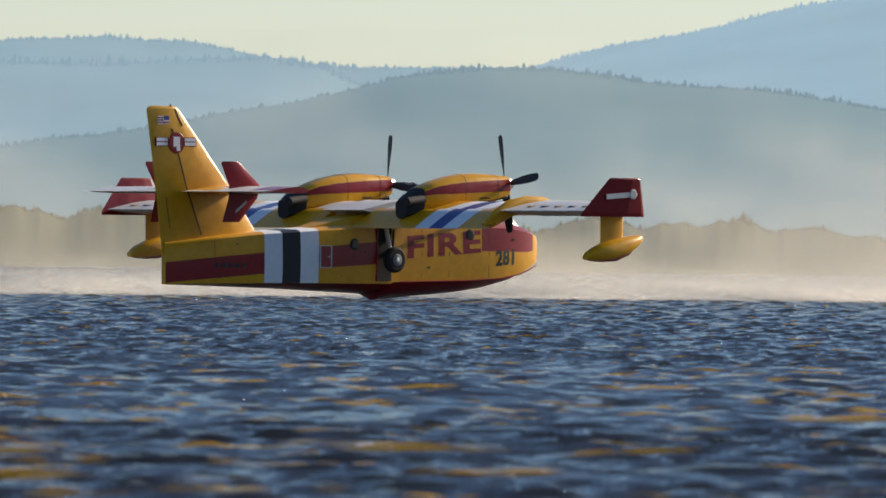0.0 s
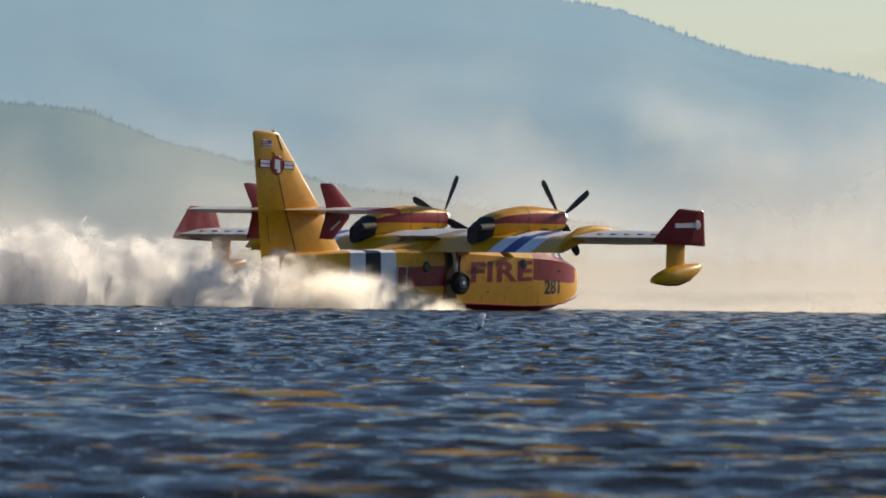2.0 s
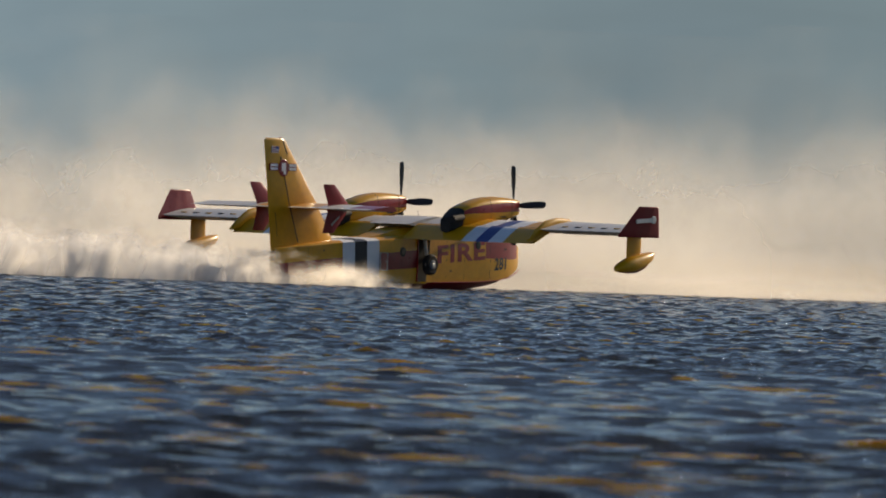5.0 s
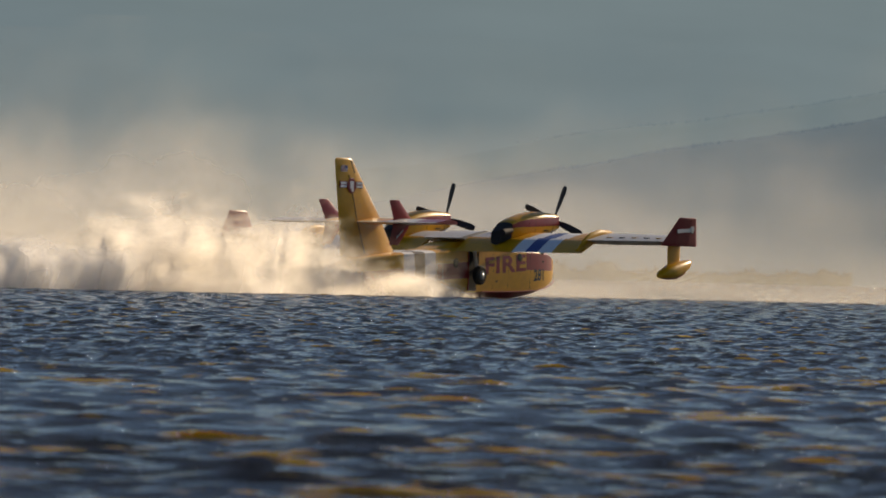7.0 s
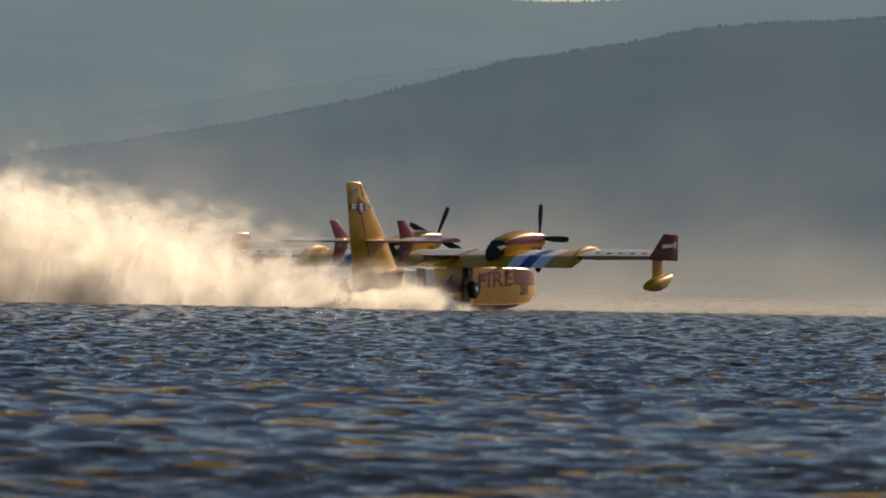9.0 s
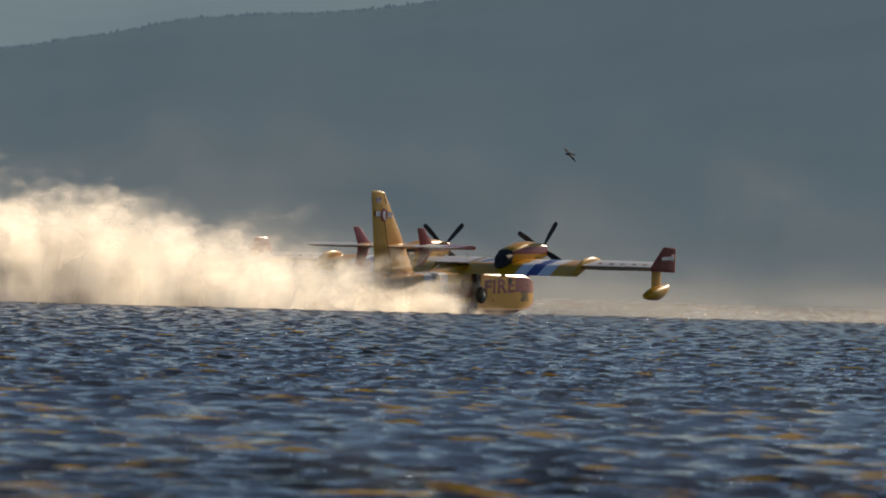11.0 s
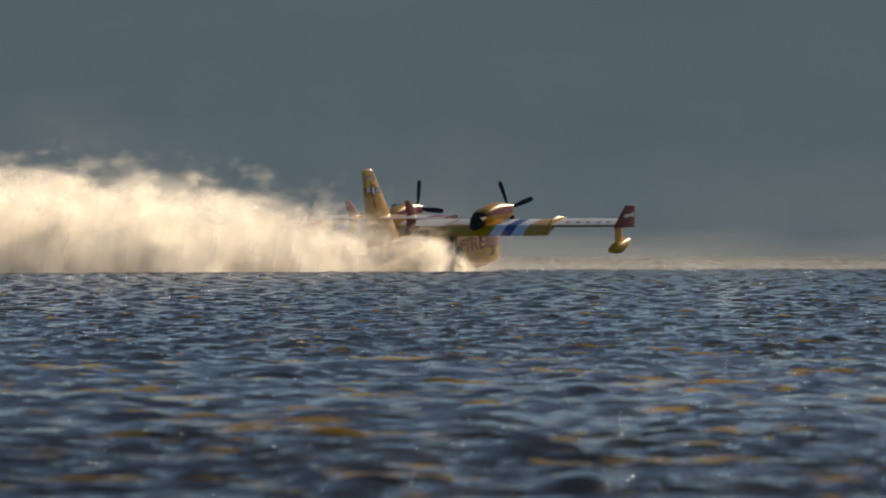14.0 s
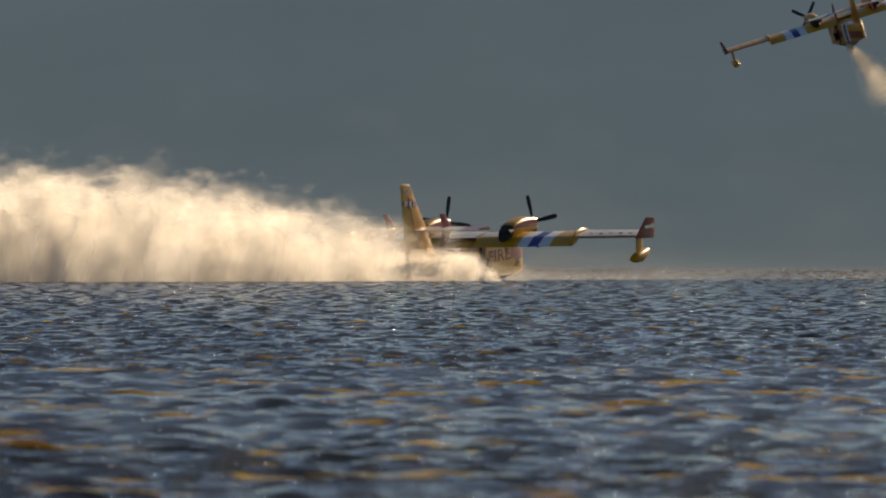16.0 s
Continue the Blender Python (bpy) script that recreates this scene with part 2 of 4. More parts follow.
def loft(rings, caps=True, mats=None):
    """A bmesh through closed rings of equal length; mats(i, j) gives the material of a quad."""
    bm = bmesh.new()
    vs = [[bm.verts.new(p) for p in r] for r in rings]
    k = len(rings[0])
    for i in range(len(rings) - 1):
        for j in range(k):
            f = bm.faces.new((vs[i][j], vs[i][(j + 1) % k], vs[i + 1][(j + 1) % k], vs[i + 1][j]))
            if mats:
                f.material_index = mats(i, j)
    if caps:
        bm.faces.new(vs[0][::-1])
        bm.faces.new(vs[-1])
    return bm


def oval(x, y, z, ry, rz, n=20, power=2.0):
    out = []
    for k in range(n):
        a = 2 * math.pi * (k + 0.5) / n
        c, s = math.cos(a), math.sin(a)
        out.append((x, y + ry * math.copysign(abs(c) ** (2 / power), c), z + rz * math.copysign(abs(s) ** (2 / power), s)))
    return out


FOIL = [(0.0, 0.0), (0.04, 0.055), (0.12, 0.088), (0.3, 0.105), (0.55, 0.08), (0.8, 0.04), (1.0, 0.006),
        (0.8, -0.02), (0.55, -0.035), (0.3, -0.045), (0.12, -0.04), (0.04, -0.03)]


def foil(lead, chord, y, z, thick=1.0, drop=0.0):
    """A wing section, leading edge at x = lead, running aft; drop lowers the trailing edge."""
    return [(lead - c * chord, y, z + h * chord * thick - drop * c) for c, h in FOIL]


def upright(lead, chord, y, z, thick):
    """A fin section at height z."""
    return [(lead - c * chord, y + h * chord * thick, z) for c, h in
            [(0, 0), (0.012, 0.022), (0.06, 0.043), (0.3, 0.06), (0.65, 0.045), (1, 0.006), (1, -0.006), (0.65, -0.045), (0.3, -0.06), (0.06, -0.043), (0.012, -0.022)]]


def fin_half(f, chord, k):
    """Half thickness of a fin section at the fraction f of its chord."""
    return chord * k * float(np.interp(f, (0, 0.012, 0.06, 0.3, 0.65, 1), (0, 0.022, 0.043, 0.06, 0.045, 0.006)))


def tube(a, b, r, n=10, r2=None):
    a, b = Vector(a), Vector(b)
    q = (b - a).to_track_quat("Z", "Y")
    return [[tuple(p + q @ Vector((rr * math.cos(2 * math.pi * k / n), rr * math.sin(2 * math.pi * k / n), 0))) for k in range(n)]
            for p, rr in ((a, r), (b, r if r2 is None else r2))]


def block(x0, x1, y0, y1, z0, z1, bevel=0.0):
    bm = bmesh.new()
    bmesh.ops.create_cube(bm, size=1.0, matrix=Matrix.LocRotScale(((x0 + x1) / 2, (y0 + y1) / 2, (z0 + z1) / 2), None, (abs(x1 - x0), abs(y1 - y0), abs(z1 - z0))))
    if bevel:
        bmesh.ops.bevel(bm, geom=bm.edges[:], offset=bevel, segments=2, affect="EDGES")
    return bm


def disc(x, y, z, r, w, n=20):
    """A wheel-like disc with its axle along y and rounded shoulders."""
    return loft([[(x + rr * math.cos(2 * math.pi * k / n), y + d, z + rr * math.sin(2 * math.pi * k / n)) for k in range(n)]
                 for d, rr in ((-w / 2, r * 0.8), (-w / 2 * 0.6, r * 0.97), (0, r), (w / 2 * 0.6, r * 0.97), (w / 2, r * 0.8))])


# ---- water ----
def lake():
    """The lake bed of water under the waves, level out to the far shore."""
    radii = [(0.002, -0.7), (1200, -0.7), (2300, -0.7), (2440, -0.06), (2700, -0.02), (3300, -0.02), (4960, -0.02)]
    n = 180
    verts = [(r * math.cos(2 * math.pi * k / n), r * math.sin(2 * math.pi * k / n), z) for r, z in radii for k in range(n)]
    faces = [(i * n + k, i * n + (k + 1) % n, (i + 1) * n + (k + 1) % n, (i + 1) * n + k) for i in range(len(radii) - 1) for k in range(n)]
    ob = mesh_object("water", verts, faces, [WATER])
    return tagged(ob, "muddy brown lake reaching to the hazy far shore", "water", kind="structure")


def wave_fan(radii, step):
    """Points of a fan of rows over the lake: metres from the shore, degrees between columns."""
    az = np.radians(np.arange(-3.6, 27.4, step))
    A, R = np.meshgrid(az, radii)
    return R * np.sin(A), R * np.cos(A)


def waves():
    """Wind waves as one rigid sheet that drifts with the wind: short chop riding on a longer swell."""
    rng = np.random.default_rng(4)
    swell = []
    for k in range(84):
        lam = 0.16 * (1.1 / 0.16) ** rng.random()
        th = math.radians(-98 + rng.normal(0, 12))
        swell.append((2 * math.pi / lam * math.cos(th), 2 * math.pi / lam * math.sin(th), 0.0046 * lam ** 0.42, rng.random() * 6.283))
    for k in range(12):
        lam = 1.5 * (4.2 / 1.5) ** rng.random()
        th = math.radians(-95 + rng.normal(0, 16))
        swell.append((2 * math.pi / lam * math.cos(th), 2 * math.pi / lam * math.sin(th), 0.0065, rng.random() * 6.283))
    sheets = []
    for radii, step in ((np.arange(56.0, 112.0, 0.125), 0.046), (np.arange(110.0, 186.0, 0.21), 0.019)):
        X, Y = wave_fan(radii, step)
        Z = np.zeros_like(X)
        for kx, ky, amp, ph in swell:
            Z += amp * np.sin(kx * X + ky * Y + ph)
        s = Z.std()
        Z = 3.0 * s * np.tanh(Z / (3.0 * s))
        sheets.append((X, Y, np.where(Z > 0, Z * (1 + 0.22 * Z / s), Z * 0.85)))
    # farther out only the fronts of the crests show: rows of short crests, a low trough before each
    az = np.radians(np.arange(-3.6, 27.4, 0.019))
    X, Y, Z = [], [], []
    for r in 34560.0 / np.arange(34560.0 / 184.5, 34560.0 / 2420.0, -1.3):
        for lift in (False, True):
            rad = r + (rng.uniform(0.10, 0.17) if lift else 0.0)
            h = np.zeros_like(az)
            for k in range(13):
                lam = 0.16 * 16.0 ** rng.random()
                h += lam ** 0.42 * np.sin(2 * math.pi / lam * (r * az) + rng.random() * 6.283)
            h = 0.0068 * h if lift else 0.0040 * h - 0.014
            h = np.maximum(h, 0) * 1.3 + np.minimum(h, 0) * 0.5 + (0.012 if lift else 0.0)
            h *= (1 + max(0.0, (r - 900) / 1100)) * min(1.0, (2430 - r) / 200)
            X.append(rad * np.sin(az)), Y.append(rad * np.cos(az)), Z.append(h)
    sheets.append((np.array(X), np.array(Y), np.array(Z)))
    co, quads, o = [], [], 0
    for X, Y, Z in sheets:
        rows, cols = X.shape
        i = o + np.arange((rows - 1) * cols).reshape(rows - 1, cols)[:, :-1].ravel()
        co.append(np.stack([X, Y, Z], -1).reshape(-1, 3))
        quads.append(np.stack([i, i + cols, i + cols + 1, i + 1], -1))
        o += rows * cols
    co, q = np.concatenate(co).astype(np.float32), np.concatenate(quads).astype(np.int32)
    me = bpy.data.meshes.new("waves")
    me.vertices.add(len(co))
    me.vertices.foreach_set("co", co.ravel())
    me.loops.add(q.size)
    me.loops.foreach_set("vertex_index", q.ravel())
    me.polygons.add(len(q))
    me.polygons.foreach_set("loop_start", np.arange(0, q.size, 4, dtype=np.int32))
    me.polygons.foreach_set("use_smooth", np.ones(len(q), bool))
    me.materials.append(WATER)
    me.update(calc_edges=True)
    return tagged(new("waves", me), "choppy ochre and blue wind waves on a muddy lake", "waves", kind="stuff")


lake()
WAVES = waves()


# ---- far shore and hills ----
def skyline(points, az):
    xs, ys = [p[0] for p in points], [p[1] for p in points]
    return float(np.interp(az, xs, ys))


def ridge(name, points, dist, mat, label, seed, step=0.03, rough=0.012, trees=0.0, freq=2.2):
    """A long forested ridge: a slope from the shore up to its crest and down behind it, with treetops along the crest."""
    rng = random.Random(seed)
    a0, a1 = points[0][0], points[-1][0]
    n = int((a1 - a0) / step) + 1
    verts, faces = [], []
    prof = ((-0.16, 0.0), (-0.11, 0.22), (-0.06, 0.6), (-0.02, 0.92), (0.0, 1.0), (0.03, 0.8), (0.05, 0.0))
    for i in range(n):
        az = a0 + (a1 - a0) * i / (n - 1)
        el = skyline(points, az) + rough * noise.fractal(Vector((az * freq, seed, 0.3)), 1.0, 2.1, 4)
        top = dist * math.tan(radians(max(el, 0.02)))
        for j, (dd, hh) in enumerate(prof):
            w = 1 + 0.10 * noise.noise(Vector((az * 1.1, j * 0.8, seed))) if 0 < j < 4 else 1
            d = dist * (1 + dd)
            p = toward(az, 0, d)
            verts.append((p.x, p.y, -1.0 if hh == 0 else top * hh * w + 0.6 * hh))
    k = len(prof)
    for i in range(n - 1):
        for j in range(k - 1):
            faces.append((i * k + j, (i + 1) * k + j, (i + 1) * k + j + 1, i * k + j + 1))
    hill = mesh_object(name, verts, faces, [mat], smooth=True)
    tagged(hill, label, "hill", kind="structure")
    if trees:
        tv, tf = [], []
        az = a0
        while az < a1:
            el = skyline(points, az) + rough * noise.fractal(Vector((az * freq, seed, 0.3)), 1.0, 2.1, 4)
            base = dist * math.tan(radians(max(el, 0.02))) + 0.6
            h = trees * (0.35 + rng.random() ** 3 * 1.3) * (0.6 + 0.8 * max(0, noise.noise(Vector((az * 5, seed, 7)))))
            w = h * rng.uniform(0.22, 0.4) + 0.25
            c = toward(az, 0, dist * (1 + rng.uniform(-0.004, 0.004)))
            for lv, (zz, ww) in enumerate(((-0.5, 1.0), (0.45, 0.62), (0.42, 0.75), (1.0, 0.0))):
                for q in range(5):
                    a = 6.283 * q / 5 + rng.random() * 0.5
                    f = w * ww * rng.uniform(0.75, 1.2)
                    tv.append((c.x + f * math.cos(a), c.y + f * math.sin(a), base + h * zz))
            o = len(tv) - 20
            for lv in range(3):
                for q in range(5):
                    tf.append((o + lv * 5 + q, o + lv * 5 + (q + 1) % 5, o + lv * 5 + 5 + (q + 1) % 5, o + lv * 5 + 5 + q))
            az += rng.uniform(0.2, 1.0) * math.degrees(w * 1.3 / dist)
        tagged(mesh_object("ridge_trees", tv, tf, [mat]), "hazy conifers along the crest of a distant ridge", "trees", kind="stuff")
    return hill


# each ridge carries its blue-grey air haze as emission
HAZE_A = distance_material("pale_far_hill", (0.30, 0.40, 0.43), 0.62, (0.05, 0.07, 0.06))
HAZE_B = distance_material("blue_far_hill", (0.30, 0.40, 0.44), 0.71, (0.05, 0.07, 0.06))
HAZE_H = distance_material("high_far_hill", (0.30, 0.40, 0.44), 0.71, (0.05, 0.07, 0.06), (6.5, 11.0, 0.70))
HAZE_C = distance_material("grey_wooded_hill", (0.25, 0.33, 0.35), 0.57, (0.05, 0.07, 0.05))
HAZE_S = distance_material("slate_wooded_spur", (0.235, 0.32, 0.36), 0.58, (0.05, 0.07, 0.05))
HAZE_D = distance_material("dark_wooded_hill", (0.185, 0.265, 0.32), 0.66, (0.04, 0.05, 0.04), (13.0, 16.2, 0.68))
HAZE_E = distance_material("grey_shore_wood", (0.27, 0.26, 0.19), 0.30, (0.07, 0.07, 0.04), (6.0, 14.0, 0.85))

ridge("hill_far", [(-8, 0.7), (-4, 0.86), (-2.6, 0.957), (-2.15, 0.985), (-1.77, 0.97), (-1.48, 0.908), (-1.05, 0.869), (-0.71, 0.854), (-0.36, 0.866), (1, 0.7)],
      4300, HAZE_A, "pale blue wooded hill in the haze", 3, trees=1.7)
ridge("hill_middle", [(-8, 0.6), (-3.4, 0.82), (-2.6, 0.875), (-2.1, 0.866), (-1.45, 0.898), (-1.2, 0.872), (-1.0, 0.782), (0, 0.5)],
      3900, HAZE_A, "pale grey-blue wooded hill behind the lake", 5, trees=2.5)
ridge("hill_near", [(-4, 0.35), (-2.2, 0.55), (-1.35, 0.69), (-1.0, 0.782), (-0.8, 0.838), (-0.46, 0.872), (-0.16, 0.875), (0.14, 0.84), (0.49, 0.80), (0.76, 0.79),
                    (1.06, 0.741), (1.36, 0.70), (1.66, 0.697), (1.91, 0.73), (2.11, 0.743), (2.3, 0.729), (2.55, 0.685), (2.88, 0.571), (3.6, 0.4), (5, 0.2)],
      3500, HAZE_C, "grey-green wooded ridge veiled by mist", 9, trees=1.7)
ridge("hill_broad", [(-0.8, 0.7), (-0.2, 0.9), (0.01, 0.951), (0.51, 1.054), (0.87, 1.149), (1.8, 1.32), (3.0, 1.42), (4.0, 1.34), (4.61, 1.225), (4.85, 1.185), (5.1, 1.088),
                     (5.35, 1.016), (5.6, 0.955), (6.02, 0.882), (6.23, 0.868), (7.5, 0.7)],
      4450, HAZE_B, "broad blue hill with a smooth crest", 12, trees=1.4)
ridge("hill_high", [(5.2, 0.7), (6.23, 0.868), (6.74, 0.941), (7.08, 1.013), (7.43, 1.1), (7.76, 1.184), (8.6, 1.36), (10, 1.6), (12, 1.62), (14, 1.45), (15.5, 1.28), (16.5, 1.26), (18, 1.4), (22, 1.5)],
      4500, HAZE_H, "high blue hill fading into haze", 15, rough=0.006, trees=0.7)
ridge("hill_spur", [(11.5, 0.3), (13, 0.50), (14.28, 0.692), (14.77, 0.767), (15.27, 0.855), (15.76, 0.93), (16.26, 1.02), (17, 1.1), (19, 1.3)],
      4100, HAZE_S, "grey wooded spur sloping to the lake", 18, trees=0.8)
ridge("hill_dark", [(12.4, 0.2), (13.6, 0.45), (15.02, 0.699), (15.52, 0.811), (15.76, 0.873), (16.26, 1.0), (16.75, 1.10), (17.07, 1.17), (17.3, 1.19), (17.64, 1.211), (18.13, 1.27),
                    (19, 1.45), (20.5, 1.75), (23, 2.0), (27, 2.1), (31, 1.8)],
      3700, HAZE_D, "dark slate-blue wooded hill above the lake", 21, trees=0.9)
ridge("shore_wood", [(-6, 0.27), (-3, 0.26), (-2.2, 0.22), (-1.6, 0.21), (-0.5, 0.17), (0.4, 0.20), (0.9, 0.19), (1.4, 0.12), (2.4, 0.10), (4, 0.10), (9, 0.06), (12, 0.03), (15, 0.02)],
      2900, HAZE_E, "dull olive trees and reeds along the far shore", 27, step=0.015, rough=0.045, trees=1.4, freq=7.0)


# ---- mist over the lake ----
def mist_bank(dist, a0, a1, height, seed, strength):
    """A drifting bank of fine spray: one billowing sheet, thinning upwards and towards its ends."""
    n, k = int((a1 - a0) * 6), 9
    verts, faces, dens = [], [], []
    for i in range(n + 1):
        az = a0 + (a1 - a0) * i / n
        f = min(1.0, 8 * i / n, (1.3 * (n - i) / n) ** 1.3) * float(np.interp(az, (-3, 0.5, 3.5, 8), (0.22, 0.30, 0.58, 1.0)))
        for j in range(k + 1):
            z = height * j / k
            d = dist + 14 * noise.noise(Vector((az * 1.5, j * 0.5, seed))) + j * 1.2
            p = toward(az, 0, d)
            verts.append((p.x, p.y, z))
            dens.append(max(0.0, f) * strength)
    for i in range(n):
        for j in range(k):
            o = i * (k + 1) + j
            faces.append((o, o + k + 1, o + k + 2, o + 1))
    ob = mesh_object("mist_bank", verts, faces, [MIST], smooth=True)
    at = ob.data.attributes.new("thickness", "FLOAT", "POINT")
    at.data.foreach_set("value", dens)
    return tagged(ob, "thin golden mist of old spray drifting over the lake", "mist", "mist over the lake", "stuff")


mist_bank(1250, -6.0, 20.0, 24.0, 2, 0.5)
mist_bank(1500, -6.0, 22.0, 30.0, 4, 0.7)
mist_bank(1900, -6.0, 28.0, 34.0, 6, 0.6)



def low_mist():
    """Old spray hanging over the water beyond the seaplane's course, in overlapping veils."""
    head = radians(43.495)
    ahead, left = Vector((math.cos(head), math.sin(head), 0)), Vector((-math.sin(head), math.cos(head), 0))
    for v in range(38):
        s = -150 + 20.5 * v
        mid = Vector((-8.949, 522.788, 0)) + ahead * s + left * (38 + 5 * math.sin(v * 1.7))
        out = mid.normalized()
        across = Vector((out.y, -out.x, 0))
        strength = float(np.interp(s, (-150, 0, 60, 130, 180, 250, 285, 330, 600), (0.04, 0.05, 0.14, 0.62, 0.94, 0.76, 0.30, 0.12, 0.08)))
        tall = float(np.interp(s, (-150, 0, 60, 150, 320, 430, 600), (7.0, 8.0, 10.0, 13.0, 13.0, 7.0, 4.0))) / 13.0
        n, k = 20, 10
        verts, faces, dens = [], [], []
        for i in range(n + 1):
            u = 2 * i / n - 1
            for j in range(k + 1):
                q = Vector((u * 2, j * 0.35, v * 3.3))
                p = across * (24 * u) + out * (2.2 * noise.noise(q))
                verts.append((p.x, p.y, 14.0 * j / k - 0.1))
                dens.append(strength * max(0.0, 1 - u * u) ** 1.2)
        for i in range(n):
            for j in range(k):
                o = i * (k + 1) + j
                faces.append((o, o + k + 1, o + k + 2, o + 1))
        ob = mesh_object("mist_veil", verts, faces, [MIST_LOW], smooth=True)
        ob.location, ob.scale = mid, (1, 1, tall)
        ob.data.attributes.new("thickness", "FLOAT", "POINT").data.foreach_set("value", dens)
        tagged(ob, "low golden mist of old spray lying on the water", "mist", "mist over the lake", "stuff")


low_mist()


def water_haze():
    """A shallow pale strip along the far shore, drawn as veils over the water beyond the seaplane's course: overlapping
    across it, thickest at their foot.
    """
    head = radians(43.495)
    ahead, left = Vector((math.cos(head), math.sin(head), 0)), Vector((-math.sin(head), math.cos(head), 0))
    verts, faces, dens = [], [], []
    n, k = 10, 9
    for v in range(104):
        s = -190 + 9.0 * v
        far = float(np.interp(s, (-190, 150, 300, 420, 560, 746), (0.31, 0.38, 0.24, 0.14, 0.09, 0.0)))
        high = 1.05 + 0.3 * noise.noise(Vector((s * 0.04, 4.0, 1.0)))
        mid = Vector((-8.949, 522.788, 0)) + ahead * s + left * (26 + 6 * math.sin(v * 2.4))
        out = mid.normalized()
        across = Vector((out.y, -out.x, 0))
        o = len(verts)
        for i in range(n + 1):
            u = 2 * i / n - 1
            for j in range(k + 1):
                z = 2.8 * (j / k) ** 1.4
                p = mid + across * (15 * u) + out * (1.5 * noise.noise(Vector((u * 2, z, v * 3.3))))
                verts.append((p.x, p.y, z - 0.1))
                dens.append(0.62 * far * (1 - u * u) * float(np.interp(z / high, (0, 0.7, 1.2, 2.6), (1.0, 0.8, 0.2, 0.0))))
        for i in range(n):
            for j in range(k):
                m = o + i * (k + 1) + j
                faces.append((m, m + k + 1, m + k + 2, m + 1))
    ob = mesh_object("water_haze", verts, faces, [PALE_STRIP], smooth=True)
    ob.data.attributes.new("thickness", "FLOAT", "POINT").data.foreach_set("value", dens)
    tagged(ob, "shallow golden veils drawn for the pale strip along the far shore", "mist", "mist over the lake", "stuff")


water_haze()


# ---- seaplane ----
# stations: x, half width, keel, chine, band low, band high, shoulder, top
FORE = [
    (9.24, 0.14, 1.52, 1.57, 1.64, 1.72, 1.84, 1.90),
    (9.10, 0.38, 1.27, 1.37, 1.52, 1.68, 1.97, 2.09),
    (8.80, 0.68, 1.02, 1.18, 1.44, 1.66, 2.12, 2.27),
    (8.42, 0.87, 0.80, 1.01, 1.38, 1.60, 2.24, 2.41),
    (7.95, 1.03, 0.58, 0.84, 1.32, 1.54, 2.34, 2.54),
    (7.3, 1.18, 0.33, 0.64, 1.30, 1.54, 2.44, 2.72),
    (6.3, 1.28, 0.09, 0.47, 1.30, 1.56, 2.5, 2.95),
    (5.2, 1.3, -0.05, 0.40, 1.30, 1.56, 2.5, 2.95),
    (4.6, 1.3, -0.11, 0.38, 1.30, 1.9, 2.5, 2.95),
    (0.8, 1.3, -0.38, 0.31, 1.12, 1.98, 2.5, 2.88),
    (0.3, 1.3, -0.42, 0.3, 1.07, 1.96, 2.5, 2.84),
]
AFT = [
    (0.28, 1.3, -0.2, 0.24, 1.07, 1.96, 2.5, 2.84),
    (-1.6, 1.28, -0.12, 0.24, 0.96, 1.84, 2.44, 2.66),
    (-3.6, 1.2, -0.04, 0.25, 0.85, 1.68, 2.34, 2.48),
    (-4.52, 1.13, 0.0, 0.25, 0.78, 1.60, 2.29, 2.42),
    (-5.42, 1.05, 0.03, 0.25, 0.70, 1.53, 2.24, 2.37),
    (-6.3, 0.96, 0.06, 0.25, 0.62, 1.46, 2.19, 2.32),
    (-8.4, 0.60, 0.11, 0.22, 0.44, 1.28, 1.98, 2.12),
    (-10.82, 0.12, 0.17, 0.20, 0.24, 1.05, 1.70, 1.86),
]
HULL = FORE + AFT


def hull_ring(x, w, k, c, lo, hi, s, t):
    half = [(0, k), (0.55 * w, k + 0.35 * (c - k)), (w * 0.97, c), (w, lo), (w, hi), (0.97 * w, s), (0.78 * w, s + 0.72 * (t - s)), (0.4 * w, t - 0.03), (0, t)]
    return [(x, -y, z) for y, z in half] + [(x, y, z) for y, z in half[-2:0:-1]]


def hull_colour(i, j):
    """0 yellow, 1 red, 2 white, 3 black"""
    side = j if j < 8 else 15 - j
    x = (HULL[i][0] + HULL[i + 1][0]) / 2
    if -6.3 < x < -3.6 and side > 1:
        return 3 if -5.42 < x < -4.52 else 2
    if side < 2:
        return 1
    if x < 0.3 and side == 3:
        return 1
    if 5.2 < x < 8.5 and side >= 4:
        return 1
    return 0


def side_x(x):
    """Half width of the hull at x."""
    pts = sorted((h[0], h[1]) for h in HULL)
    return float(np.interp(x, [p[0] for p in pts], [p[1] for p in pts]))


def side_y(x, z):
    """Half width of the hull side at x and the height z, between the chine and the shoulder."""
    pts = sorted(HULL)
    xs = [p[0] for p in pts]
    w, c, lo, hi, sh = (float(np.interp(x, xs, [p[k] for p in pts])) for k in (1, 3, 4, 5, 6))
    return w * float(np.interp(z, (c, lo, hi, sh), (0.97, 1.0, 1.0, 0.97)))


